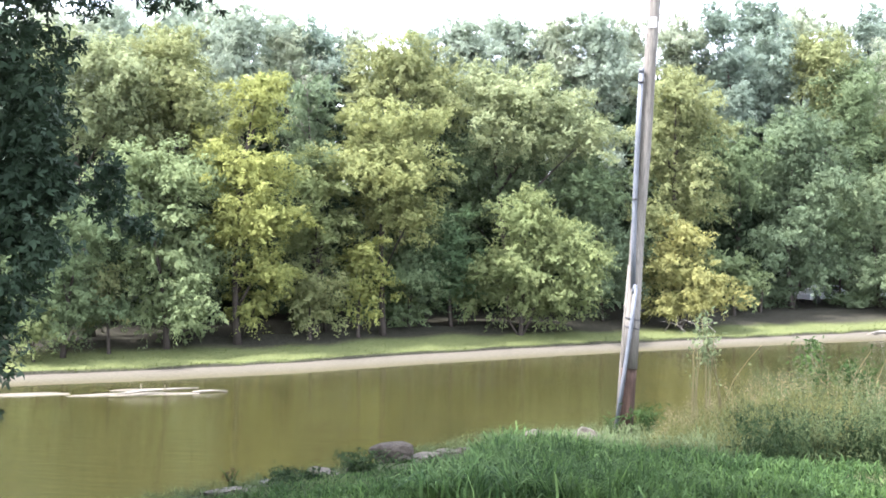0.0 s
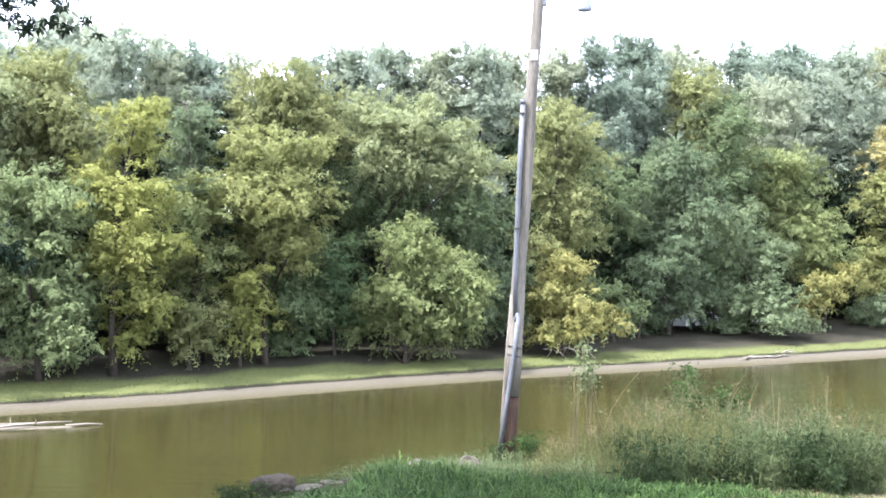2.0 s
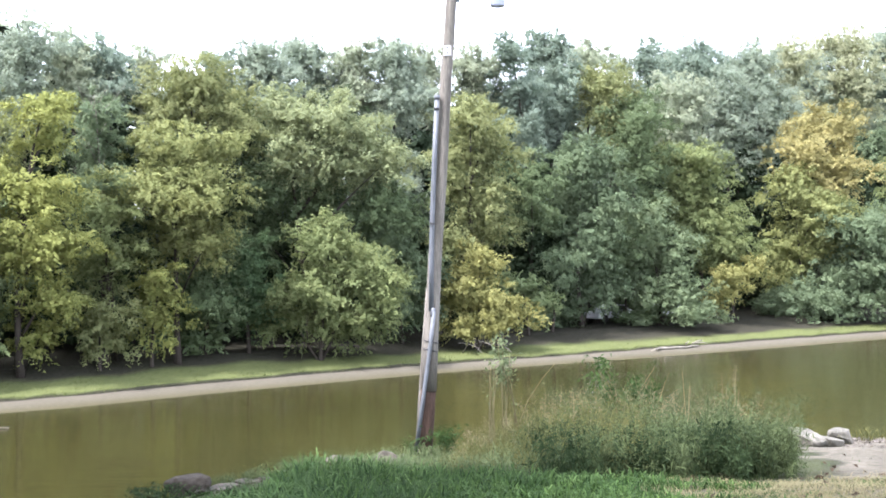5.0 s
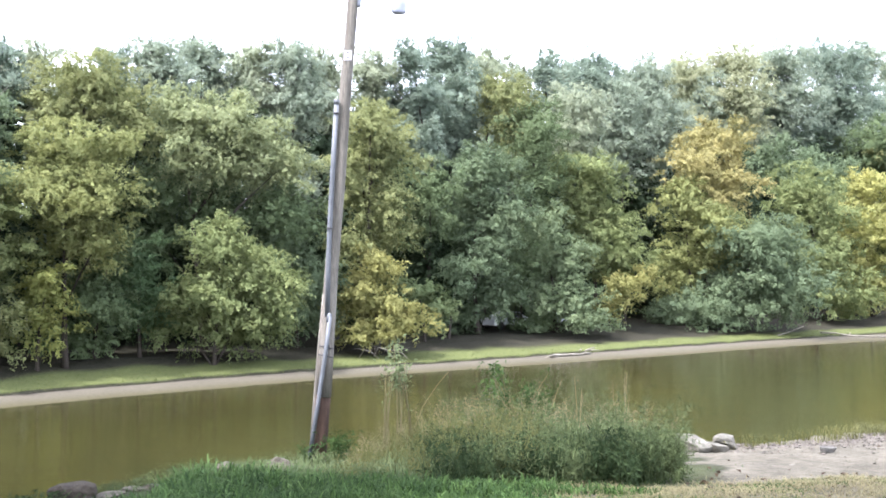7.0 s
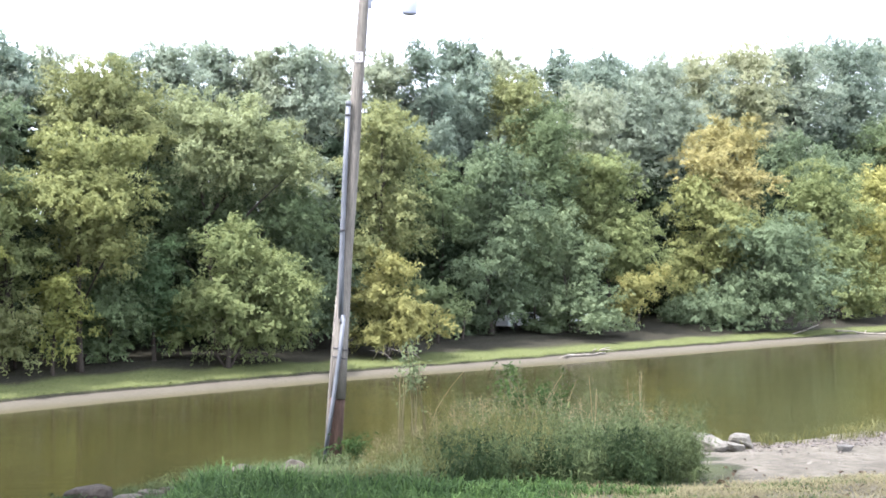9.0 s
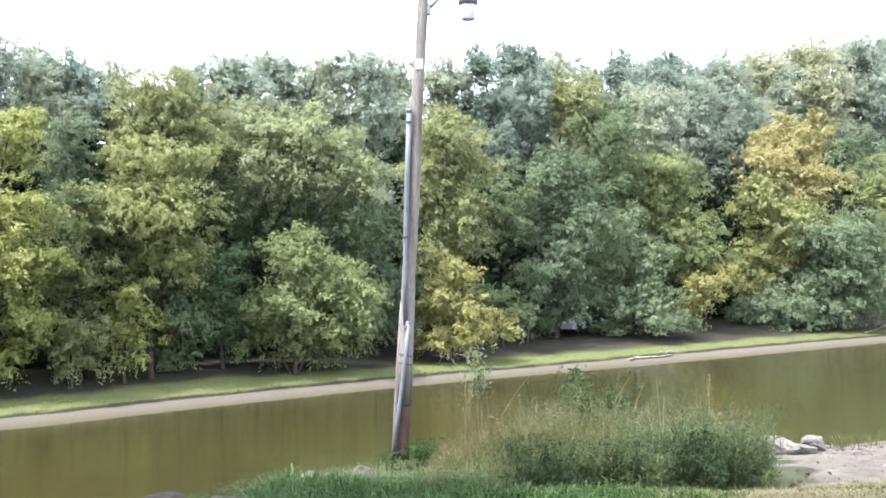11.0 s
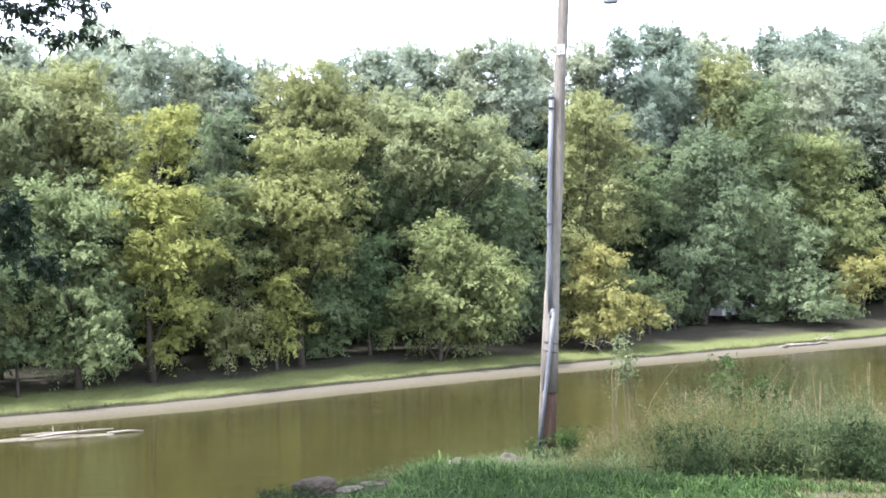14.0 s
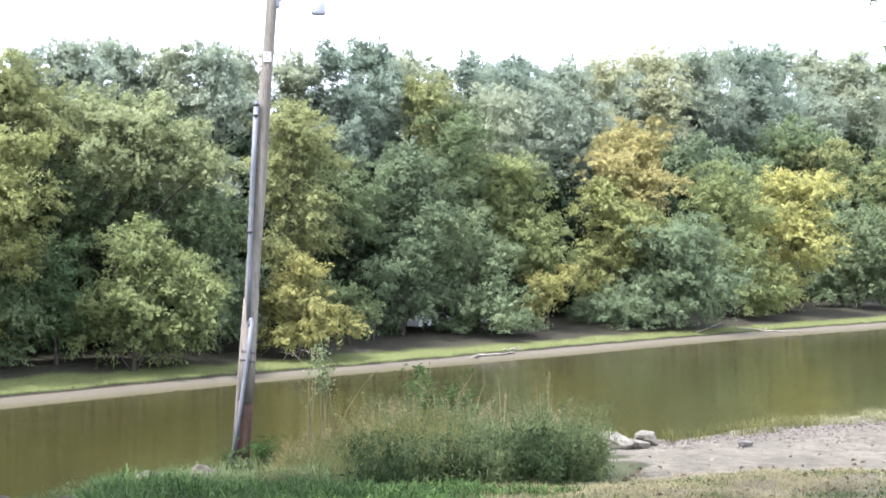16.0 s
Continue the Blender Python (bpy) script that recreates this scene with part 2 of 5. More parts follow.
def shore(x):
    c = np.clip(x, -60, 130)
    bend = np.interp(x, (-40, -29, -24, -18, -12, 0, 6, 15, 25, 36, 48, 62, 90), (2.5, 2.0, 0.6, -0.4, 0.3, 0.5, -0.1, -0.9, -1.4, -1.0, -1.0, -1.8, 0))
    return 67.1 + 0.72 * c - 0.0015 * c * c + 0.33 * (x - c) + bend


def scarp(x):
    """How far behind the waterline the grass edge drops to the mud."""
    return np.interp(x, (-40, -29, -24, -18, -13, -3, 5, 15, 25, 36, 47, 60, 90), (3.0, 3.0, 2.8, 3.5, 3.6, 3.6, 3.35, 3.9, 4.2, 4.1, 4.45, 5.1, 4.0)) / spread(x)


def spread(x):
    return 1 + np.clip(x, 0, 200) / 100


def rough(x, y, s):
    return np.sin(x * 1.7 * s + 1.3 * np.sin(y * 1.1 * s)) * np.sin(y * 1.9 * s + 1.1 * np.sin(x * 0.9 * s + 2))


def near_z(x, y):
    return 5.4 - 0.0884 * np.clip(y, -6, 36) - 0.02 * np.clip(y - 13, 0, 20) - 0.09 * np.clip(-2.6 - x, 0, 1) + 0.05 * rough(x, y, 0.6) + 0.02 * rough(x, y, 2.1) + np.clip((x - 6) / 2, 0, 1) * 0.012 * rough(x + 0.3 * y, y + 0.4 * x, 0.83)


def ground_z(x, y):
    x, y = np.asarray(x, float), np.asarray(y, float)
    q = (y - shore(x)) / spread(x)
    edge = scarp(x) + 0.05 * rough(x, y, 0.8)
    w = q - edge
    far = 0.117 * np.clip(q, -12, 0) + 0.24 * np.clip(q / edge, 0, 1) + np.interp(w, (0, 0.09, 3.6, 6.6, 7.0, 23, 78, 600), (0, 0.17, 0.42, 0.85, 1.02, 1.76, 2.26, 2.76))
    far = far + np.where(q > 0.3, 0.03 * rough(x, y, 0.5), 0)
    d = y - crest(x)
    edge = near_z(x, np.minimum(y, crest(x)))
    near = np.where(d < 0, near_z(x, y), np.maximum(edge - 0.12 * d - 0.42 * np.maximum(d - 0.4, 0), -1.4))
    return np.where(y < 0.5 * (crest(x) + shore(x)), near, far)


xs = np.concatenate([[-600, -300, -150, -90, -65], np.arange(-48, -8, 1.0), np.arange(-8, 24, 0.35), np.arange(24, 132, 1.2), [150, 200, 300, 600]])
near_off = np.concatenate([[-900, -300, -120, -60, -40, -30], np.arange(-24, 0, 0.35), [0, 0.4], np.arange(1.0, 14, 1.0)])
mud_off = np.concatenate([[-12, -6, -2], np.arange(0, 0.95, 0.125)])
lawn_off = np.concatenate([[-0.25, -0.12, -0.06, 0, 0.05, 0.1, 0.2], np.arange(0.5, 9, 0.5), [10, 12, 15, 19, 24, 32, 47, 77, 147, 297, 597, 1497]])
rows = [crest(xs) + o for o in near_off] + [shore(xs) + (o if o < 0 else o * (scarp(xs) - 0.3)) * spread(xs) for o in mud_off] + [shore(xs) + (scarp(xs) + o) * spread(xs) for o in lawn_off]
Y = np.array(rows)
X = np.broadcast_to(xs, Y.shape)
Z = ground_z(X, Y)
R_, C_ = Y.shape
idx = np.arange(R_ * C_).reshape(R_, C_)
faces = np.stack([idx[:-1, :-1], idx[:-1, 1:], idx[1:, 1:], idx[1:, :-1]], -1).reshape(-1, 4)
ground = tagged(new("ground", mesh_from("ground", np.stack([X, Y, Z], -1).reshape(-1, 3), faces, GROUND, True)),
                "river banks with pale mud, mown grass, shade-darkened leaf litter and bare soil", "ground", kind="structure")


def smooth_band(v, a, b, soft):
    return np.clip((v - a) / soft + 0.5, 0, 1) * np.clip((b - v) / soft + 0.5, 0, 1)


gx, gy = X.reshape(-1), Y.reshape(-1)
q = (gy - shore(gx)) / spread(gx)
w = q - scarp(gx)
# lawn ends sooner on the right, where dark litter stands for tree shade
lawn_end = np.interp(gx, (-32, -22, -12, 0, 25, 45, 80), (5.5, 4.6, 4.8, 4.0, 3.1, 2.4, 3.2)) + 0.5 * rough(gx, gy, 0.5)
is_far = gy > 0.5 * (crest(gx) + shore(gx))
dirt_edge = 4.75 + 0.26 * (gy - 14) + 0.5 * rough(gx, gy, 0.9)
soil_zone = np.clip((gx - dirt_edge) / 0.6, 0, 1) * np.clip((gy - 13.2 - 0.5 * rough(gx, gy, 1.3)) / 0.8, 0, 1)
soil_zone = np.maximum(soil_zone, 0.74 * np.clip((gx - 1.5) / 1.5, 0, 1) * np.clip((14.3 - gy) / 0.8, 0, 1) * np.clip((gx + 30) / 5, 0, 1))
# mud and lawn leave a dark strip at the scarp, painting the overhang's shade
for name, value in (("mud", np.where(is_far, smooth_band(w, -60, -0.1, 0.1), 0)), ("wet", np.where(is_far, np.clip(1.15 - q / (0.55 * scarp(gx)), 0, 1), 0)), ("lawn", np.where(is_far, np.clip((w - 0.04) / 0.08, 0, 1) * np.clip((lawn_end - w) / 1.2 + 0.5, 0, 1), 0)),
                    ("turf", np.where(is_far, 0, 1 - soil_zone)), ("soil", np.where(is_far, 0, soil_zone))):
    at = ground.data.attributes.new(name, "FLOAT", "POINT")
    at.data.foreach_set("value", value.astype(np.float32))

wx, wy = np.linspace(-500, 500, 9), np.linspace(-300, 600, 9)
wv = np.array([(x, y, 0.0) for y in wy for x in wx])
wf = [(r * 9 + c, r * 9 + c + 1, r * 9 + c + 10, r * 9 + c + 9) for r in range(8) for c in range(8)]
tagged(new("water", mesh_from("water", wv, wf, WATER, True)), "murky olive-brown river water with faint ripples", "water", kind="structure")


# ---- trees of the far bank ----
def foliage(name, seed, masses, mat, leaf=0.15, dens=1.0, fill=1.0, shoots=False):
    """A crown of leafy masses (x, y, z, radius, half height): arching twigs set with leaves over each mass, and a loose filling within."""
    rng = np.random.default_rng(seed)
    tri = []
    for mx, my, mz, r, rz in masses:
        c = np.array([mx, my, mz])
        ax = np.array([r, r * rng.uniform(0.8, 1.05), rz])
        area = 4 * math.pi * (ax[0] * ax[1] + ax[0] * ax[2] + ax[1] * ax[2]) / 3
        wob = rng.uniform(0, 6.28, 6)
        # boughs: lumps over the mass, each carrying a fan of twigs
        k = int(np.clip(area * 0.75 * (0.15 / leaf) ** 0.8, 16, 90))
        bd = unit(rng.normal(size=(k, 3)) + np.array([0, 0, 0.12]))
        br = rng.uniform(0.14, 0.3, k) * (r * r * rz) ** (1 / 3)
        a = np.arctan2(bd[:, 1], bd[:, 0])
        swell = 0.8 + 0.12 * np.sin(2 * a + wob[0] + 3 * bd[:, 2]) + 0.1 * np.sin(3 * a + wob[1] - 4 * bd[:, 2]) + 0.17 * rng.normal(size=k)
        bc = bd * np.clip(swell, 0.4, 0.98)[:, None]
        # twigs
        n = int(dens * area * 4.3 * (0.15 / leaf) ** 2)
        w = rng.choice(k, n, p=br ** 2 / (br ** 2).sum())
        d = unit(rng.normal(size=(n, 3)) * np.array([1, 1, 0.8]) + 0.9 * bd[w] + np.array([0, 0, 0.35]))
        root = c + bc[w] * ax + d * (br[w] * rng.uniform(0.1, 1.0, n))[:, None] * np.array([1.4, 1.4, 0.55])
        run = unit(0.7 * d + 0.5 * bd[w] + np.array([0, 0, 0.4]) + 0.3 * rng.normal(size=(n, 3)))
        span = leaf * rng.uniform(3.5, 8.0, n)
        flat = unit(np.array([0, 0, 0.5]) + 0.35 * bd[w] + 0.3 * d + 0.32 * rng.normal(size=(n, 3)))
        side = unit(np.cross(flat, run))
        each = 20
        i = np.repeat(np.arange(n), each)
        s = rng.uniform(0, 1, n * each)
        hand = rng.choice((-1.0, 1.0), n * each)
        broad = (0.16 + 0.24 * np.sin(math.pi * np.clip(s, 0, 1))) * rng.uniform(0.1, 1.0, n * each)
        p = root[i] + run[i] * (span[i] * s)[:, None] + side[i] * (hand * broad * span[i] * 0.75)[:, None] + flat[i] * (0.09 * span[i] * rng.normal(size=n * each))[:, None]
        p[:, 2] -= span[i] * (0.38 * s * s + 0.2 * broad)
        nrm = unit(flat[i] + 0.35 * rng.normal(size=p.shape))
        t = run[i] * 0.8 + side[i] * (hand * 0.9)[:, None] + np.array([0, 0, -0.35]) + 0.35 * rng.normal(size=p.shape)
        size = leaf * rng.uniform(0.7, 1.35, len(p))
        # the filling
        m = int(fill * area * 12 * (0.15 / leaf) ** 1.6)
        e = unit(rng.normal(size=(m, 3)))
        q = c + e * ax * rng.uniform(0.15, 0.78, m)[:, None]
        p, nrm = np.concatenate([p, q]), np.concatenate([nrm, unit(e + 0.6 * rng.normal(size=q.shape))])
        t, size = np.concatenate([t, rng.normal(size=q.shape)]), np.concatenate([size, leaf * rng.uniform(1.6, 2.6, m)])
        if shoots:
            k, each = 7, 70
            e = unit(rng.normal(size=(k, 3)) * np.array([1, 1, 0.3]) + np.array([0, 0, 1.3]))
            tall = rz * rng.uniform(0.25, 0.55, k)
            i = np.repeat(np.arange(k), each)
            up = rng.uniform(0, 1, k * each)
            ring_a = rng.uniform(0, 6.283, k * each)
            ring_r = tall[i] * 0.24 * (1.05 - up) * rng.uniform(0.2, 1, k * each)
            q = (c + e * ax * 0.68)[i] + np.stack([ring_r * np.cos(ring_a), ring_r * np.sin(ring_a), up * tall[i]], 1)
            p, nrm = np.concatenate([p, q]), np.concatenate([nrm, unit(np.array([0, -0.2, 0.7]) + 0.5 * rng.normal(size=q.shape))])
            t, size = np.concatenate([t, np.array([0, 0, 0.8]) + rng.normal(size=q.shape)]), np.concatenate([size, leaf * rng.uniform(0.6, 1.1, len(q))])
        t = unit(t - nrm * (t * nrm).sum(1, keepdims=True))
        x = np.cross(nrm, t)
        L = size[:, None]
        tri.append(np.stack([p - t * L * 0.4 + x * L * 0.36, p - t * L * 0.4 - x * L * 0.36, p + t * L * 0.85 - nrm * L * 0.12], 1))
    v = np.concatenate(tri)
    v[..., 2] = np.maximum(v[..., 2], 0.12)
    return tris_mesh(name, v, mat)


TINT = {"deep": "shade-darkened green", "dark": "dark green", "emerald": "cool dark green", "grey": "grey-green", "silver": "silvery grey-green", "green": "green", "greyolive": "dull olive-green", "light": "light green",
        "olive": "olive-green", "yellowolive": "yellowing olive-green", "yellow": "yellow-green", "gold": "golden yellow", "orange": "orange-tinged", "brightyellow": "bright yellow",
        "haze_bluegreen": "haze-paled blue-green", "haze_ash": "haze-paled ash-green", "haze_slate": "haze-greyed green", "haze_lime": "haze-paled yellow-green"}
# tints that carry painted haze
HAZED = ("haze_bluegreen", "haze_ash", "haze_slate", "haze_lime")
grown = 0


def tree(tint, x, y, *masses, leaf=None, dens=1.0, foot=0.0):
    """A riverside maple at x, y: a trunk, a limb to each leafy mass (place from the foot, height above the water, radius, half height) and the crown."""
    global grown
    grown += 1
    rng = np.random.default_rng(1000 + grown)
    g = float(ground_z(x, y)) if not foot else foot
    root = new("tree")
    root.location = (x, y, g)
    masses = [(a, b, c - g, r, rz) for a, b, c, r, rz in masses]
    top = max(c + rz for a, b, c, r, rz in masses)
    size = "tall" if top > 15 else "low" if top < 8 else "broad"
    tagged(root, f"{size} riverside maple with {TINT[tint]} leaves beside the mown bank", "tree", "trees of the far bank")
    head = max(masses, key=lambda q: q[2])
    thick = 0.07 + 0.009 * top
    sway = rng.normal(size=2) * 0.015 * top
    axis = [np.array([head[0] * s * s + sway[0] * math.sin(3 * s), head[1] * s * s + sway[1] * math.sin(3 * s), -0.3 + s * (head[2] + 0.3)]) for s in np.linspace(0, 1, 8)]
    part("trunk", tubes("trunk", [(axis, [thick * (1.3 if i == 0 else 1 - 0.12 * i) for i in range(8)])], BARK, 7), root)
    for a, b, c, r, rz in masses:
        if (a, b, c, r, rz) == head:
            continue
        s = min(max((c - 0.55 * math.hypot(a, b) - rz * 0.5) / (head[2] + 0.3), 0.12), 0.85)
        st = axis[int(s * 7)]
        end = np.array([a, b, c + 0.2 * rz])
        mid = st + (end - st) * 0.5 + np.array([0, 0, 0.12 * r])
        part("limb", tubes("limb", [([st, mid, end], [thick * 0.45, thick * 0.3, thick * 0.08])], BARK, 6), root)
    part("crown", foliage("crown", 40 + grown, masses, LEAF[tint], leaf or 0.135 * max(1.0, math.hypot(x, y) / 68) ** 0.62, dens * (1.1 if tint in HAZED else 1.0), dens * (2.0 if tint in HAZED else 1.0), tint in HAZED), root)
    return root


tree("dark", -30.2, 53.0, (-0.7, 0.6, 5.7, 2.9, 1.9), (0.6, 1.6, 3.2, 2.2, 1.6), (-0.9, -1.3, 3.4, 1.9, 1.6), (1.6, -0.5, 7.7, 2.5, 1.6))
tree("light", -30.9, 51.4, (0.3, -0.2, 2.1, 1.2, 0.7), (-0.3, -0.4, 2.9, 0.9, 0.9))
tree("olive", -28.3, 54.5, (-0.3, 0.1, 3.4, 0.8, 1.6), (0.0, 0.2, 4.9, 0.7, 1.0))
tree("green", -25.9, 56.5, (0.4, -0.1, 3.5, 2.7, 1.9), (0.4, 1.2, 6.1, 3.1, 1.9), (-1.2, 0.4, 8.5, 3.1, 1.8), (0.7, 0.5, 10.5, 2.6, 1.6), (-1.4, -1.2, 10.9, 1.9, 1.5))
tree("greyolive", -30.9, 57.4, (-1.0, -1.3, 17.2, 2.5, 1.5), (2.2, -0.1, 16.6, 2.4, 1.7), (1.6, 1.1, 14.2, 2.0, 2.0), (-0.1, -1.3, 13.9, 2.4, 2.0))
tree("olive", -27.0, 60.6, (-0.8, 0.7, 18.4, 2.0, 1.3), (-0.7, -0.4, 16.5, 2.9, 1.7), (1.2, -0.3, 14.4, 2.6, 1.7), (-1.6, -0.5, 13.5, 2.1, 2.1), (1.4, 1.5, 12.6, 1.7, 1.4))
tree("yellow", -22.7, 59.0, (1.5, -0.3, 15.7, 1.6, 0.8), (1.5, -0.1, 13.9, 1.4, 1.1), (-1.2, -0.4, 12.1, 1.2, 0.9), (0.9, -0.6, 10.8, 2.6, 1.6), (1.5, -0.7, 8.0, 2.6, 1.6), (-0.3, -0.4, 7.6, 1.5, 1.3), (1.7, -0.2, 5.1, 1.8, 1.3), (0.9, 1.1, 3.2, 1.6, 1.1))
tree("grey", -19.9, 65.2, (-0.2, -0.9, 15.5, 1.7, 1.6), (-0.5, 0.6, 13.5, 1.8, 1.5), (0.3, -0.2, 11.6, 2.1, 1.4))
tree("light", -19.3, 63.1, (0.0, -0.7, 10.1, 2.1, 1.8), (0.6, 0.2, 7.4, 1.8, 1.7), (-0.9, 0.2, 6.7, 1.2, 1.4))
tree("olive", -19.2, 61.7, (0.2, -0.2, 4.1, 1.6, 1.5), (0.3, 0.6, 2.5, 1.5, 0.9))
tree("yellowolive", -15.6, 65.0, (-0.0, 0.4, 13.9, 2.9, 1.4), (2.8, 0.7, 13.9, 1.7, 0.8), (-0.5, -1.1, 11.5, 3.0, 1.7), (1.5, -0.0, 10.9, 2.8, 2.1), (0.2, 0.6, 8.4, 2.5, 1.6), (1.9, -0.2, 8.1, 1.5, 1.4))
tree("yellow", -16.8, 63.6, (0.6, -0.4, 5.7, 1.4, 1.3), (0.3, 0.3, 3.7, 1.6, 1.4))
tree("dark", -14.6, 67.8, (0.2, -1.0, 4.9, 2.2, 2.2), (-0.6, -0.1, 2.4, 2.2, 0.9), (1.0, 0.1, 7.8, 1.6, 1.6))
tree("emerald", -12.1, 69.2, (0.1, -0.2, 6.9, 1.7, 2.3), (-0.1, -0.1, 4.1, 1.6, 1.6))
tree("olive", -15.4, 71.7, (-0.8, 0.2, 18.8, 3.1, 1.7), (-2.1, -1.0, 16.7, 2.3, 1.5), (1.1, 0.6, 17.5, 2.3, 1.9), (2.2, 0.5, 16.0, 1.9, 1.5))
tree("greyolive", -8.7, 73.7, (-1.8, -0.0, 16.9, 2.4, 1.9), (1.1, -0.8, 16.3, 2.7, 1.9), (3.8, 0.8, 15.4, 2.3, 1.7), (2.1, 0.3, 13.6, 3.1, 1.5), (-0.8, -0.8, 14.2, 2.3, 1.7), (5.4, -0.2, 13.6, 1.9, 1.5))
tree("dark", -8.7, 75.7, (-3.4, -1.0, 12.0, 2.2, 2.4), (-0.1, -0.8, 10.6, 2.5, 2.0), (4.5, 0.6, 10.5, 3.4, 2.0), (-3.6, -0.3, 8.7, 2.0, 2.0))
tree("light", -7.6, 69.5, (0.4, -0.4, 8.4, 2.2, 1.5), (-1.4, 0.0, 5.6, 1.6, 1.5), (2.2, 0.8, 6.7, 2.5, 1.7), (-2.4, 0.6, 3.4, 1.9, 1.6), (3.7, -0.3, 4.9, 2.0, 1.8), (1.8, 1.4, 3.2, 3.2, 1.5), (0.1, -1.0, 4.9, 2.5, 1.8))
tree("grey", -2.6, 76.2, (-0.5, 0.7, 7.9, 2.4, 2.0), (1.1, -0.3, 5.9, 1.7, 2.4), (-0.2, -0.1, 3.9, 2.0, 2.0))
tree("olive", 1.8, 79.6, (0.6, -0.9, 17.3, 2.5, 1.6), (1.9, 0.9, 15.3, 2.5, 1.9), (-0.3, 0.1, 14.1, 2.3, 2.1), (1.1, 0.0, 11.6, 2.5, 2.1), (-0.6, -0.7, 8.4, 1.9, 2.1), (1.9, 0.7, 9.1, 2.1, 1.7), (-2.3, -0.2, 4.7, 1.3, 2.0))
tree("gold", 2.7, 76.8, (0.2, 0.3, 6.7, 1.7, 1.6), (0.1, -0.6, 4.3, 2.3, 1.6), (2.0, -0.7, 3.1, 2.1, 1.3), (-0.8, -0.6, 2.2, 1.8, 1.1), (-1.5, 0.7, 5.1, 1.4, 1.7))
tree("green", 6.8, 82.6, (-0.5, 0.5, 5.0, 2.0, 0.8), (0.8, -0.1, 3.8, 1.3, 1.1))
tree("dark", 7.1, 87.2, (0.3, -1.2, 12.8, 2.6, 2.7), (-0.4, 0.8, 9.6, 2.2, 2.3))
# one dark mass painted as the shaded gap between crowns
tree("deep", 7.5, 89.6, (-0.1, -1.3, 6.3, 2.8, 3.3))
tree("grey", 11.7, 88.7, (0.4, -0.3, 14.9, 2.8, 2.1), (-0.5, 1.4, 12.1, 2.8, 2.3), (1.9, 0.1, 11.6, 2.7, 2.3), (-1.4, 1.0, 10.1, 2.1, 1.9), (0.4, -0.5, 8.1, 2.8, 2.3), (1.1, 0.2, 4.5, 2.7, 2.2), (-1.1, 0.3, 2.7, 2.2, 1.5))
tree("dark", 17.6, 96.9, (0.3, -1.1, 18.5, 3.0, 3.1), (-0.1, -0.7, 14.9, 2.8, 2.6), (-1.1, -0.7, 9.2, 2.1, 3.1))
tree("light", 24.4, 99.9, (-2.5, 1.3, 15.9, 2.1, 2.0), (-0.2, 0.0, 15.3, 2.7, 2.6), (-1.0, 1.4, 12.6, 3.2, 2.7), (0.6, -0.8, 10.0, 3.6, 2.4), (2.2, -0.0, 7.5, 2.6, 2.1))
tree("silver", 18.8, 92.0, (-1.0, 0.7, 10.0, 2.3, 2.4), (0.5, 0.7, 7.5, 2.8, 2.4), (-1.9, 1.1, 6.0, 2.3, 2.0), (0.9, -1.6, 3.7, 2.7, 1.9), (3.0, -0.1, 2.5, 2.2, 1.2), (-1.1, 0.2, 2.4, 1.8, 1.3))
tree("gold", 26.0, 96.2, (1.4, -0.3, 5.8, 1.8, 1.0), (-0.3, 0.5, 4.3, 2.1, 1.8))
tree("orange", 38.7, 109.4, (0.0, 1.6, 20.4, 3.1, 2.2), (1.8, -1.3, 19.9, 1.8, 2.3), (-1.9, -1.2, 16.9, 3.5, 2.5), (1.1, -1.4, 15.0, 3.5, 2.4))
tree("yellowolive", 35.4, 104.9, (-1.0, 0.1, 13.6, 2.8, 2.3), (1.2, 1.1, 9.3, 3.9, 2.9), (-1.7, 0.8, 6.5, 2.7, 2.9), (2.0, -1.7, 11.5, 2.3, 2.0))
tree("grey", 39.1, 102.7, (1.8, -0.9, 9.5, 4.5, 2.3), (1.5, 1.4, 6.1, 5.0, 2.7), (-3.0, -0.3, 2.8, 5.3, 2.4), (3.6, -2.2, 5.0, 4.3, 2.9), (-5.8, 2.4, 1.8, 2.6, 1.7))
tree("light", 52.4, 114.5, (0.5, 2.0, 11.4, 4.6, 3.3), (-1.1, 1.3, 14.9, 3.8, 3.3), (0.4, 0.4, 6.9, 4.6, 3.3), (2.0, -1.2, 3.7, 3.7, 2.5))
tree("brightyellow", 62.2, 120.7, (-1.1, 0.3, 16.2, 2.4, 2.1), (2.2, -2.4, 15.7, 3.1, 2.0), (-0.8, -1.2, 12.1, 4.1, 2.8), (1.4, -2.4, 10.1, 4.1, 3.2), (-1.1, -0.2, 6.7, 3.5, 2.8), (-1.4, 2.2, 3.4, 3.4, 2.4))
tree("silver", 76.4, 129.2, (-1.3, 1.5, 11.9, 3.8, 3.1), (0.4, 0.4, 9.0, 4.7, 3.9), (-2.6, 2.2, 5.3, 4.3, 3.1), (2.3, 0.4, 5.3, 4.1, 3.3), (4.2, -3.7, 9.6, 4.7, 4.7))
tree("dark", 80.8, 140.8, (-0.8, -0.1, 16.3, 4.1, 5.1), (-4.8, 4.2, 23.3, 5.2, 4.6), (5.6, -5.1, 16.8, 5.1, 5.9))
tree("olive", 81.1, 139.1, (2.2, -1.8, 17.3, 3.5, 4.2), (-2.8, 3.1, 20.9, 4.9, 3.2), (2.7, -2.6, 11.4, 2.9, 3.4))
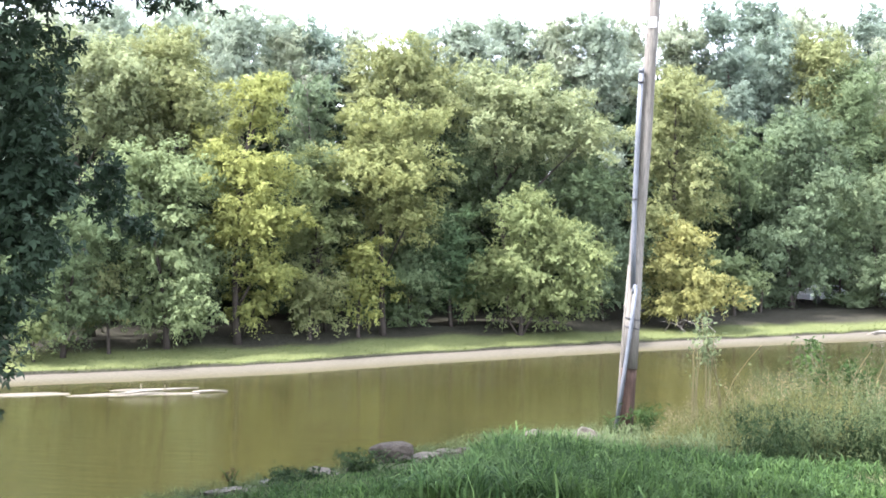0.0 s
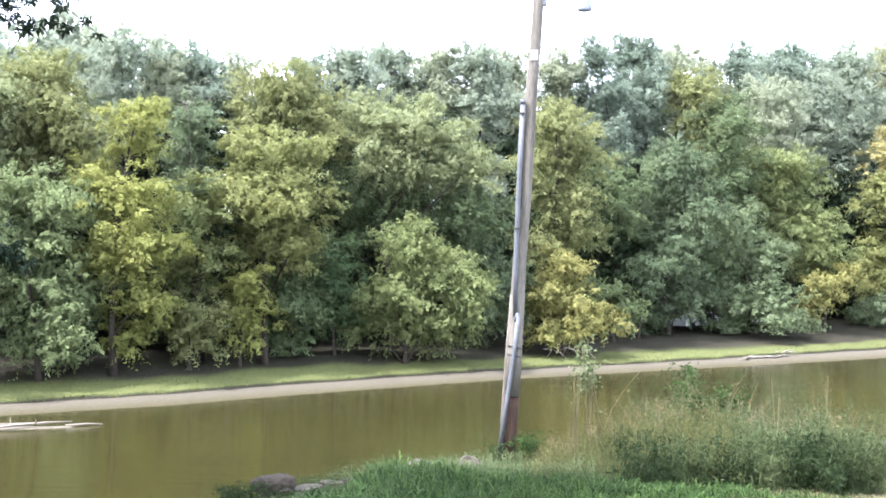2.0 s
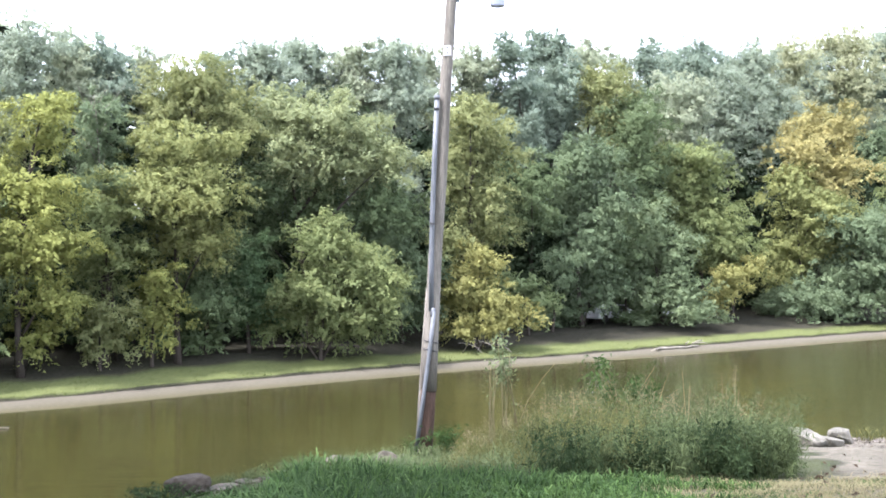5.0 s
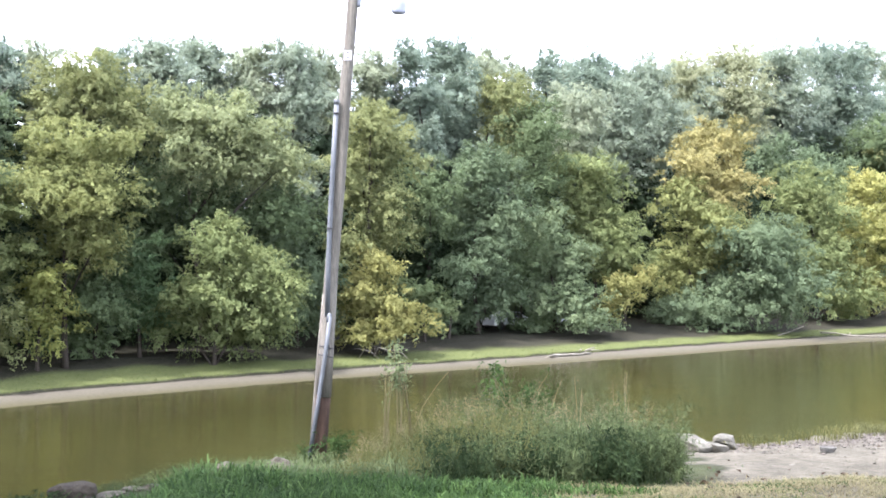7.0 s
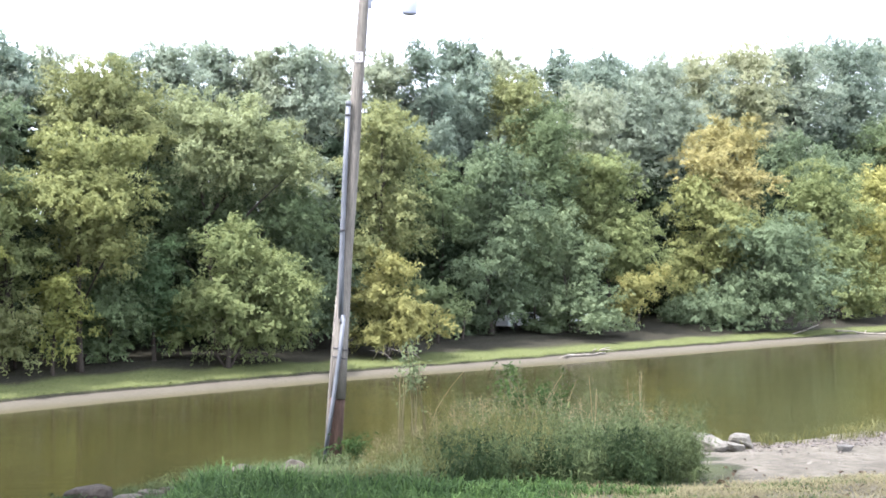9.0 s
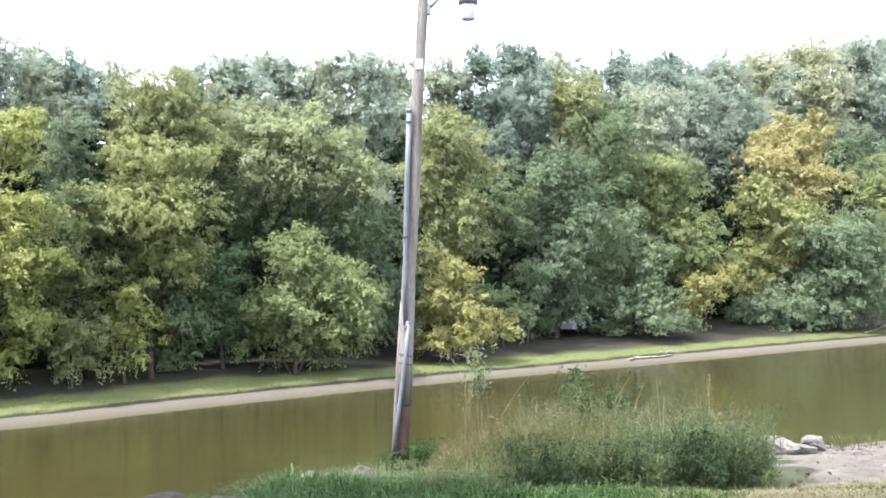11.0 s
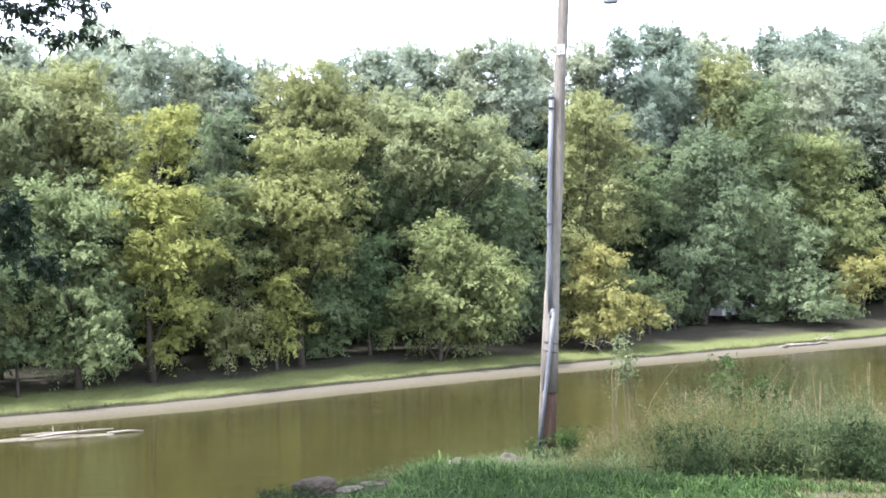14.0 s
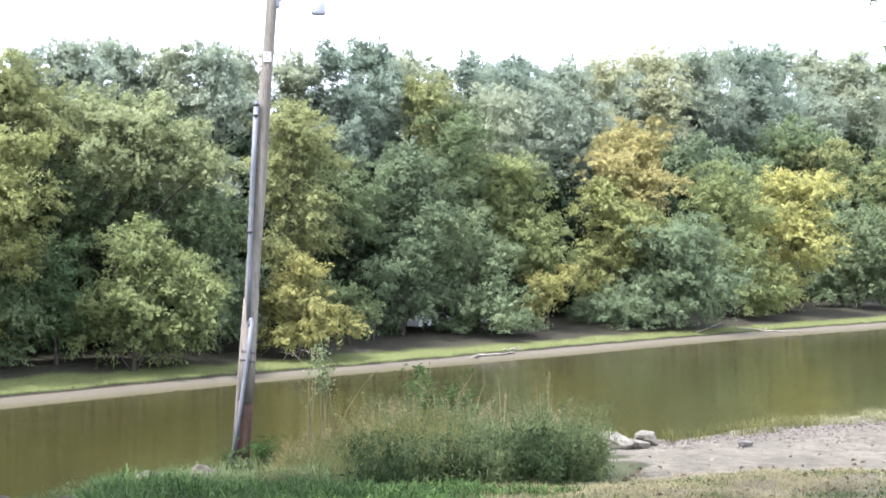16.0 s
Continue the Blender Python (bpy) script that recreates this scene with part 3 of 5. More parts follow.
tree("haze_ash", -35.5, 59.7, (0.4, 0.9, 19.4, 2.2, 1.4), (0.4, -0.5, 17.0, 2.2, 1.8))
tree("haze_bluegreen", -33.2, 63.6, (0.4, 0.2, 19.9, 1.9, 1.5), (0.3, 0.2, 17.4, 2.2, 2.2))
tree("haze_bluegreen", -25.9, 67.4, (0.3, 0.4, 20.5, 2.3, 1.6), (-0.0, -0.3, 17.9, 2.1, 1.9), (-0.5, -0.9, 15.6, 1.6, 1.5))
tree("haze_ash", -23.7, 71.2, (-0.5, 0.2, 20.3, 1.8, 1.6), (0.4, -0.8, 18.1, 1.9, 2.0))
tree("haze_slate", -21.5, 70.9, (-0.3, 0.4, 20.4, 1.6, 1.5), (-0.1, 0.2, 18.2, 1.8, 1.9))
tree("haze_ash", -20.2, 76.0, (-0.4, 0.7, 20.6, 1.7, 1.6), (-0.3, 0.9, 18.0, 2.0, 2.0))
tree("haze_bluegreen", -12.8, 82.7, (-0.7, -0.5, 22.2, 2.3, 1.7), (0.7, -0.7, 19.5, 2.3, 2.2))
tree("haze_bluegreen", -9.9, 87.8, (-0.7, -0.1, 23.6, 2.4, 1.7), (0.3, 1.3, 20.9, 2.9, 2.3))
tree("haze_ash", -6.6, 88.3, (-0.2, 0.2, 23.2, 2.2, 1.8), (0.1, -0.6, 20.5, 2.5, 1.8))
tree("haze_bluegreen", -3.3, 88.7, (-0.4, -0.7, 23.4, 2.2, 1.9), (0.3, -0.8, 20.0, 2.7, 2.8), (0.1, -0.8, 13.1, 2.8, 2.8))
tree("haze_ash", -0.9, 93.5, (-0.2, 0.9, 23.8, 2.0, 2.0), (0.1, 0.2, 20.3, 2.4, 2.9))
tree("haze_ash", 3.4, 96.4, (-0.3, -0.9, 23.9, 2.6, 2.1), (0.2, -0.3, 21.0, 2.3, 2.3))
tree("haze_slate", 7.1, 93.6, (-0.7, -0.5, 24.6, 1.6, 2.1), (0.0, 1.5, 21.2, 2.9, 2.4), (0.5, -0.2, 17.5, 2.4, 2.4))
tree("haze_slate", 10.5, 98.8, (-1.4, 0.0, 25.6, 1.6, 2.4), (0.4, -0.1, 25.7, 1.7, 2.4), (0.1, -1.3, 21.9, 2.8, 2.7), (0.2, 1.4, 18.1, 2.8, 2.6))
tree("haze_ash", 14.3, 102.3, (-0.1, 0.7, 25.7, 2.6, 2.3), (0.3, 0.7, 22.4, 2.7, 2.4))
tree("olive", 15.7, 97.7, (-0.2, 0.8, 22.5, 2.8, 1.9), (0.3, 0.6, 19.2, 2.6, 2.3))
tree("haze_slate", 21.9, 111.4, (-0.3, -0.2, 27.0, 1.7, 2.8), (0.4, 1.2, 24.0, 2.6, 2.4))
tree("haze_slate", 28.3, 117.1, (-0.2, -0.5, 28.4, 2.6, 2.4), (-0.2, -1.0, 26.2, 2.9, 1.8))
tree("haze_ash", 24.1, 107.1, (0.2, -0.0, 22.6, 3.3, 2.6), (-0.5, -0.4, 19.5, 2.9, 2.9))
tree("haze_bluegreen", 30.2, 113.5, (0.0, 0.1, 22.8, 3.5, 3.7), (0.0, 0.3, 17.6, 3.4, 3.7))
tree("haze_bluegreen", 33.9, 117.9, (0.5, 0.6, 27.4, 2.6, 3.2), (1.0, 0.7, 22.6, 4.2, 3.8), (0.3, 0.4, 17.9, 3.7, 3.8), (-0.6, 0.9, 12.2, 3.2, 3.8))
tree("haze_lime", 51.3, 136.4, (0.4, 1.5, 33.0, 4.4, 2.9), (0.6, -1.0, 27.8, 3.8, 3.8))
tree("haze_lime", 39.4, 123.8, (0.4, -1.0, 29.0, 3.2, 2.7), (-0.2, -0.5, 25.2, 3.4, 3.4))
tree("haze_bluegreen", 61.4, 147.6, (0.2, -1.8, 35.2, 4.0, 3.0), (0.6, -0.3, 30.3, 6.2, 4.2), (-0.8, -0.5, 23.8, 4.8, 5.0))
tree("haze_slate", 71.7, 152.2, (0.2, 1.3, 37.2, 5.4, 3.3), (2.6, 1.7, 31.1, 6.6, 4.8), (0.1, 1.1, 24.5, 5.1, 4.4))
tree("haze_bluegreen", 90.8, 171.6, (-4.1, 0.1, 40.5, 3.8, 3.8), (2.2, -1.0, 31.5, 7.9, 6.1))
tree("haze_ash", 98.6, 179.1, (-2.0, -0.7, 40.9, 4.3, 4.0), (2.1, -0.5, 36.8, 5.3, 4.3))
tree("haze_ash", 101.9, 173.3, (-0.1, -0.7, 39.8, 4.0, 5.2), (0.5, -2.8, 32.6, 5.4, 6.3), (0.3, 2.5, 26.3, 5.2, 5.2))
tree("haze_bluegreen", 116.0, 182.3, (-0.7, -1.6, 40.9, 5.6, 5.1), (1.8, 0.7, 32.5, 6.7, 7.9), (0.1, 0.1, 26.3, 6.7, 5.6))
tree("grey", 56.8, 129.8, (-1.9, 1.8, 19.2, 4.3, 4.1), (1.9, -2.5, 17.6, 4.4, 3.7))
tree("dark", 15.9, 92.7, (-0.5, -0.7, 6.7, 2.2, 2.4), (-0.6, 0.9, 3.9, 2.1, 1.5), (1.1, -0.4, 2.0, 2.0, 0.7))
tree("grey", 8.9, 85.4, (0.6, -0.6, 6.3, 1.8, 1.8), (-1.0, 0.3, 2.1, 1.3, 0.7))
tree("haze_bluegreen", 46.9, 135.7, (0.9, 1.2, 29.2, 3.4, 3.4), (0.4, 1.1, 25.1, 3.7, 3.0))
tree("haze_slate", -16.7, 84.7, (-0.2, -0.7, 22.1, 1.8, 1.3), (-0.1, 0.9, 19.6, 2.2, 2.2))
tree("haze_ash", 19.7, 113.0, (-0.7, -0.5, 26.6, 1.8, 1.7), (0.5, 1.1, 23.4, 3.0, 3.0))
tree("haze_bluegreen", 26.0, 120.1, (-0.0, -0.1, 27.7, 1.9, 1.8), (0.2, 1.0, 25.0, 2.6, 2.6))
tree("haze_slate", 28.5, 121.1, (-2.5, 0.8, 28.5, 2.3, 1.9), (3.8, -0.4, 27.8, 2.3, 1.9), (0.2, 1.1, 24.6, 3.9, 2.6))
tree("haze_bluegreen", -33.0, 68.7, (-2.7, -0.3, 20.6, 2.4, 1.6), (-0.4, -1.1, 19.6, 2.4, 2.0), (3.2, 2.2, 20.3, 2.0, 2.0))

# a bare dead stem standing among the crowns
snag = tagged(new("dead_tree"), "bare grey dead tree among the yellowing crowns", "dead tree")
sx, sy = -19.9, 64.0
sz = float(ground_z(sx, sy))
rng = np.random.default_rng(9)
part("trunk", tubes("trunk", [([(sx + 0.9, sy, sz), (sx + 0.5, sy, sz + 7), (sx + 0.1, sy - 0.15, sz + 11.3)], [0.1, 0.06, 0.035])], BARK, 7), snag)
part("dead_top", tubes("dead_top", [([(sx + 0.12, sy - 0.15, sz + 11.1), (sx, sy - 0.2, sz + 12.8), (sx - 0.12, sy - 0.3, sz + 15), (sx - 0.4, sy - 0.3, sz + 16.3)], [0.035, 0.032, 0.024, 0.008])], DEADWOOD, 7), snag, "bleached dead top")
for q in range(12):
    z = rng.uniform(10, 15.5)
    a = rng.uniform(0, 6.28)
    b0 = np.array([sx + 0.45 - 0.05 * z, sy - 0.2, sz + z])
    L = rng.uniform(0.8, 2.0)
    part("branch", tubes("branch", [([b0, b0 + L * np.array([0.5 * math.cos(a), 0.5 * math.sin(a), 0.4]), b0 + L * np.array([math.cos(a), math.sin(a), 1.0])], [0.024, 0.015, 0.006])], DEADWOOD, 5), snag)

# the deeper wood: copies of a few grown trees, turned about; front rows in shade-darkened leaves
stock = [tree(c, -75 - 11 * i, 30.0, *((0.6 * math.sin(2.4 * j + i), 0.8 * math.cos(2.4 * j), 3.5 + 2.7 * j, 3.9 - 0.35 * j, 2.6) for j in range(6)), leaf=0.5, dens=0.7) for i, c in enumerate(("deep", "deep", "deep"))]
# back rows wear the haze-paled leaf colours
back_stock = [tree(c, -75 - 11 * i, 44.0, *((0.9 * math.sin(2.1 * j + i), 0.9 * math.cos(2.1 * j), 4.5 + 3.0 * j, 4.6 - 0.4 * j, 2.8) for j in range(6)), leaf=0.44, dens=0.62) for i, c in enumerate(("haze_bluegreen", "haze_ash", "haze_slate"))]
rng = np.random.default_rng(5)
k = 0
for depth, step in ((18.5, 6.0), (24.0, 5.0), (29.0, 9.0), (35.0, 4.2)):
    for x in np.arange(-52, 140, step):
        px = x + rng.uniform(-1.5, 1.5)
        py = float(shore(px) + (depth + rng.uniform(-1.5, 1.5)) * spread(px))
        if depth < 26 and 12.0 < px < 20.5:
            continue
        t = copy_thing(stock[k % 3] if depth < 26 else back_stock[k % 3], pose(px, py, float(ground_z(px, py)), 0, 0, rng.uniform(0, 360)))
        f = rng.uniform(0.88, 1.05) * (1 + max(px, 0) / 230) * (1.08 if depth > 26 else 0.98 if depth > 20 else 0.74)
        t.scale = (f, f, f)
        k += 1


# ---- the leaning lamp pole ----
def box_mesh(name, size, mat, bevel=0.01):
    bm = bmesh.new()
    bmesh.ops.create_cube(bm, size=1)
    bmesh.ops.scale(bm, vec=size, verts=bm.verts)
    bmesh.ops.bevel(bm, geom=bm.edges[:], offset=bevel, segments=2, affect="EDGES")
    me = bpy.data.meshes.new(name)
    bm.to_mesh(me)
    bm.free()
    me.materials.append(mat)
    return me


PX, PY, PZ, LEAN_X = -0.27, 19.02, 3.72, 0.0695


def on_pole(z, dx=0.0, dy=0.0):
    """A place beside the pole's axis at the height z."""
    return Vector((PX + LEAN_X * (z - PZ) + dx, PY + dy, z))


def pole_r(z):
    return 0.138 - 0.0054 * (z - PZ)


def ring(name, z, cx, cy, r, mat, h=0.035):
    """A strap round a pipe or pole."""
    c = on_pole(z, cx, cy)
    return tubes(name, [([c - Vector((0.002, 0, h / 2)), c + Vector((0.002, 0, h / 2))], [r, r])], mat, 14)


lamp_pole = tagged(new("lamp_pole"), "leaning weathered wooden lamp pole with grey conduit beside the river", "lamp pole")
zs = np.linspace(4.72, 13.2, 12)
rng = np.random.default_rng(3)
part("pole", tubes("pole", [([on_pole(z, 0.008 * rng.normal(), 0.008 * rng.normal()) for z in zs], [pole_r(z) for z in zs])], POLE_WOOD, 18), lamp_pole)
part("pole_butt", tubes("pole_butt", [([on_pole(z) for z in (PZ - 0.5, 4.1, 4.5, 4.73)], [pole_r(z) + 0.004 for z in (PZ, 4.1, 4.5, 4.73)])], POLE_DARK, 18), lamp_pole, "rusty brown stained pole foot")
conduit = part("conduit", tubes("conduit", [([on_pole(z, dx, -0.13) for z, dx in ((6.12, -0.03), (6.9, -0.072), (7.64, -0.1), (8.7, -0.125), (9.84, -0.142))], [0.043] * 5)], PVC, 12), lamp_pole, "grey plastic conduit")
part("cap", ring("cap", 9.84, -0.142, -0.13, 0.05, PVC, 0.08), conduit)
lower = part("lower_conduit", tubes("lower_conduit", [([on_pole(PZ - 0.1, -0.155, -0.17), on_pole(4.64, -0.075, -0.17), on_pole(5.5, -0.01, -0.17), on_pole(6.12, 0.02, -0.16)], [0.036] * 4)], PVC, 12), lamp_pole, "wider grey conduit, crooked")
part("elbow", tubes("elbow", [([on_pole(6.02, -0.01, -0.15), on_pole(6.1, 0.0, -0.15), on_pole(6.17, 0.015, -0.155)], [0.038, 0.042, 0.037])], PVC, 12), lower)
for z in (5.43, 5.58):
    part("strap", ring("strap", z, 0.0, -0.012, pole_r(z) + 0.008, STRAP, 0.018), lamp_pole)
for z, dx in ((5.45, -0.014), (5.6, -0.006), (7.64, -0.1), (9.64, -0.14)):
    part("clamp", ring("clamp", z, dx, -0.145, 0.05, STRAP, 0.026), lamp_pole)
part("brace_board", tubes("brace_board", [([on_pole(z, -0.125, 0.0) for z in (PZ, 4.6, 5.6, 6.5)], [0.05, 0.048, 0.04, 0.02])], POLE_WOOD, 6), lamp_pole)
patch = part("notice_patch", box_mesh("notice_patch", (0.14, 0.006, 0.18), plain("faded_white_paint", (0.36, 0.355, 0.36), 0.9), 0.002), lamp_pole, "faded white patch with nail holes")
patch.location = on_pole(10.66, -0.01, -0.112)
for dz in (0.05, -0.04):
    part("nail", tubes("nail", [([(0, -0.012, dz), (0, 0.0, dz)], [0.012, 0.012])], STRAP, 8), patch)
arm_pts = [on_pole(11.62, 0.09), (0.62, 18.98, 11.86), (0.95, 18.96, 12.02), (1.09, 18.95, 12.02)]
part("arm", tubes("arm", [(arm_pts, [0.03, 0.028, 0.026, 0.026])], GALV, 10), lamp_pole)
part("bracket", box_mesh("bracket", (0.1, 0.12, 0.2), GALV), lamp_pole).location = on_pole(11.64, 0.1)
head = part("lamp_head", tubes("lamp_head", [([(1.09, 18.95, z) for z in (11.7, 11.82, 11.98, 12.1)], [0.172, 0.172, 0.12, 0.05])], GALV, 20), lamp_pole)
part("refractor", tubes("refractor", [([(1.09, 18.95, z) for z in (11.43, 11.45, 11.55, 11.7)], [0.118, 0.126, 0.142, 0.158])], REFRACTOR, 20), head, "ribbed clear lamp glass")


# ---- stones, rubble and driftwood ----
CLOD = rocky("dry_clod", (0.05, 0.044, 0.038), (0.12, 0.108, 0.094), 2.0)
SLAB = rocky("grey_brown_slab", (0.038, 0.033, 0.025), (0.108, 0.098, 0.077), 8.0)
RUBBLE = rocky("pale_concrete_rubble_block", (0.06, 0.057, 0.045), (0.15, 0.143, 0.12), 6.0)


def stone_mesh(name, seed, size, mat, flat=0.0):
    """A boulder: a rounded lump with planed faces."""
    rng = np.random.default_rng(seed)
    bm = bmesh.new()
    bmesh.ops.create_icosphere(bm, subdivisions=3, radius=1)
    cuts = [(unit(rng.normal(size=3)), rng.uniform(0.55, 0.9)) for _ in range(9)]
    if flat:
        cuts = [(unit(rng.normal(size=3) * np.array([1, 1, 0.35])), rng.uniform(0.45, 0.72)) for _ in range(8)] + [(unit(np.array([0.15, -0.1, 1]) + 0.1 * rng.normal(size=3)), 0.42), (np.array([0, 0, -1.0]), 0.5)]
    for v in bm.verts:
        p = np.array(v.co)
        for d, k in cuts:
            over = p @ d - k
            if over > 0:
                p = p - d * over * (0.97 if flat else 0.85)
        p = p * (1 + (0.5 if flat else 1) * 0.05 * math.sin(7 * p[0] + seed) * math.sin(6 * p[1]) + 0.03 * math.sin(15 * p[2] + 9 * p[0]))
        v.co = p * np.array(size) * 0.5
    me = bpy.data.meshes.new(name)
    bm.to_mesh(me)
    bm.free()
    me.materials.append(mat)
    return me


def stone(x, y, size, mat, seed, label, turn=0, sink=0.25, name="rock", flat=True):
    ob = tagged(new(name, stone_mesh(name, seed, size, mat, flat and mat is not STONE)), label, "rock", "stones of the bank")
    ob.location = (x, y, float(ground_z(x, y)) + size[2] * (0.5 - sink))
    ob.rotation_euler = (0.08 * math.sin(seed), 0.1 * math.cos(seed * 2), radians(turn))
    return ob


boulder = tagged(new("boulder"), "flat-domed brown boulder over a painted dark undercut at the bank edge", "rock", "stones of the bank")
boulder.location = (-3.1, 13.35, float(ground_z(-3.1, 13.35)))
cap = part("cap", stone_mesh("cap", 1, (0.6, 0.46, 0.32), STONE), boulder)
cap.location, cap.rotation_euler = (0, 0, 0.11), (0.12, -0.08, 0.3)
# near-black lump put in as the shadow under the overhanging cap
foot = part("foot", stone_mesh("foot", 21, (0.44, 0.34, 0.36), plain("boulder_undercut_shade", (0.018, 0.014, 0.011), 0.95)), boulder, "dark lump painted as shade below the stone")
foot.location = (0.02, -0.04, -0.08)
stone(-2.72, 13.5, (0.5, 0.34, 0.16), SLAB, 2, "flat grey-brown slab beside the boulder", 12, 0.5)
stone(-2.42, 13.8, (0.46, 0.3, 0.15), SLAB, 12, "flat pale slab in the grass", 35, 0.55)
stone(-2.2, 13.95, (0.5, 0.3, 0.16), SLAB, 31, "flat grey-brown slab half under the grass", 50, 0.45)
stone(-2.62, 13.25, (0.4, 0.28, 0.14), SLAB, 33, "flat brown slab below the boulder", -20, 0.4)
stone(-2.86, 13.05, (0.22, 0.16, 0.12), STONE, 13, "small brown stone below the boulder", 50)
stone(-3.62, 12.05, (0.52, 0.3, 0.17), SLAB, 3, "flat grey-brown slab at the bank edge", -8, 0.2)
stone(-3.3, 12.45, (0.28, 0.22, 0.14), STONE, 14, "flat brown stone at the bank edge", 35)
stone(-4.12, 10.4, (0.62, 0.3, 0.12), SLAB, 4, "thin pale slab at the bank edge", 22, 0.15)
stone(-3.95, 11.1, (0.3, 0.2, 0.1), PALE_STONE, 24, "thin pale slab at the bank edge", 40, 0.15)
stone(-1.52, 15.75, (0.5, 0.36, 0.44), SLAB, 5, "pale broken stone half hidden in grass", 40, 0.46, flat=False)
stone(-0.86, 16.9, (0.5, 0.42, 0.5), SLAB, 6, "pale broken stone near the pole's foot", 5, 0.42, flat=False)
stone(-1.2, 16.35, (0.26, 0.2, 0.18), STONE, 15, "brown stone near the pole's foot", 5)
stone(6.85, 20.5, (1.2, 0.75, 0.5), RUBBLE, 7, "greyish white broken concrete block at the waterside", 15, 0.15, "rubble_block")
stone(7.72, 20.95, (0.86, 0.6, 0.5), RUBBLE, 8, "whitish broken concrete block at the waterside", 60, 0.2, "rubble_block")
stone(7.35, 20.4, (0.5, 0.42, 0.36), RUBBLE, 9, "grey broken concrete block at the waterside", -20, 0.25, "rubble_block")
stone(9.0, 19.1, (0.62, 0.24, 0.24), PALE_STONE, 10, "long grey-brown stone on the bare soil", 25)


def driftwood(pts, r, label, forks=(), name="driftwood_log", wood=None):
    wood = wood or DEADWOOD
    ob = tagged(new(name), label, "driftwood", "driftwood")
    pts = [Vector(p) for p in pts]
    n = len(pts)
    part("stem", tubes("stem", [(pts, [r * (1 - 0.45 * i / (n - 1)) for i in range(n)])], wood, 9), ob)
    for a, b in forks:
        part("branch_stub", tubes("branch_stub", [([Vector(a), (Vector(a) + Vector(b)) / 2 + Vector((0, 0, 0.04)), Vector(b)], [r * 0.5, r * 0.38, r * 0.15])], wood, 7), ob)
    return ob


def bank_pts(pts, lift):
    return [(x, y, max(float(ground_z(x, y)), 0) + lift) for x, y in pts]


driftwood([(-22.5, 44.7, 0.14), (-21.6, 45.25, 0.2), (-20.7, 45.8, 0.22), (-19.7, 46.35, 0.2)], 0.06, "bleached log stranded on a sand bar in the river", [((-21.9, 45.1, 0.2), (-22.0, 45.3, 0.5)), ((-21.0, 45.6, 0.22), (-20.9, 45.4, 0.45)), ((-22.4, 44.8, 0.15), (-23.0, 44.2, 0.06))])
driftwood([(-19.9, 46.1, 0.05), (-19.1, 46.45, 0.09), (-18.5, 46.75, 0.03)], 0.06, "thin bleached stick in shallow water", name="driftwood_stick")
driftwood(bank_pts([(16.0, 79.8), (16.5, 80.6), (17.2, 80.9), (17.9, 81.6), (18.6, 81.8), (19.2, 82.6), (19.8, 82.9)], 0.1), 0.125, "bleached crooked driftwood trunk on the mud bank", [((19.2, 82.4, 0.5), (20.2, 83.0, 0.72)), ((19.5, 82.7, 0.5), (20.6, 83.3, 0.45)), ((16.3, 79.8, 0.4), (15.4, 79.0, 0.25)), ((18.6, 81.9, 0.5), (18.9, 82.0, 0.68))])
driftwood(bank_pts([(47.6, 103.0), (49.0, 103.0), (50.4, 102.6), (52.5, 102.2), (54.3, 102.6)], 0.08), 0.11, "long bleached log lying on the mud bank", [((50.4, 102.6, 0.35), (51.0, 103.4, 0.6))])
driftwood([(41.8, 99.6, 0.5), (43.6, 101.0, 0.75), (45.6, 102.4, 1.2)], 0.075, "pale bare branch leaning over the bank edge", [((43.6, 101.0, 0.75), (44.6, 100.9, 1.1))], "driftwood_branch")
for k, (x, y, s) in enumerate(((1.6, 74.5, 1.0), (2.6, 75.0, 1.2), (3.6, 75.3, 0.9))):
    g = float(ground_z(x, y))
    driftwood([(x, y, g + 0.05), (x + 0.35, y - 0.5, g + 0.7 * s), (x + 0.9, y - 1.1, g + 0.55 * s), (x + 1.3, y - 1.6, g + 0.15)], 0.028, "bare grey dead branch hanging over the mud", [((x + 0.35, y - 0.5, g + 0.7 * s), (x - 0.3, y - 1.1, g + 0.8 * s)), ((x + 0.6, y - 0.8, g + 0.6 * s), (x + 1.5, y - 0.7, g + 0.9 * s))], "dead_branch", POLE_WOOD)


def sand_bar(x, y, length, width, turn, label):
    """A flat lens of sand just above the water."""
    vs, fs = [], []
    for j, (k, z) in enumerate(((1.0, -0.05), (0.85, 0.02), (0.5, 0.05), (0.05, 0.06))):
        for i in range(28):
            a = 2 * math.pi * i / 28
            w = 1 + 0.14 * math.sin(3 * a + x) + 0.08 * math.sin(7 * a)
            vs.append((k * w * length / 2 * math.cos(a), k * w * width / 2 * math.sin(a), z))
    for j in range(3):
        fs += [(j * 28 + i, j * 28 + (i + 1) % 28, (j + 1) * 28 + (i + 1) % 28, (j + 1) * 28 + i) for i in range(28)]
    fs.append(tuple(range(84, 112)))
    ob = tagged(new("sand_bar", mesh_from("sand_bar", vs, fs, SAND, True)), label, "sand bar", kind="structure")
    ob.location, ob.rotation_euler = (x, y, 0), (0, 0, radians(turn))


sand_bar(-27.3, 44.3, 5.2, 1.1, 22, "low wet sand bar in the river shallows")
sand_bar(-22.4, 45.3, 6.4, 1.0, 18, "low wet sand bar in the river shallows")
sand_bar(-22.6, 46.7, 3.4, 0.5, 18, "narrow wet sand bar in the river shallows")


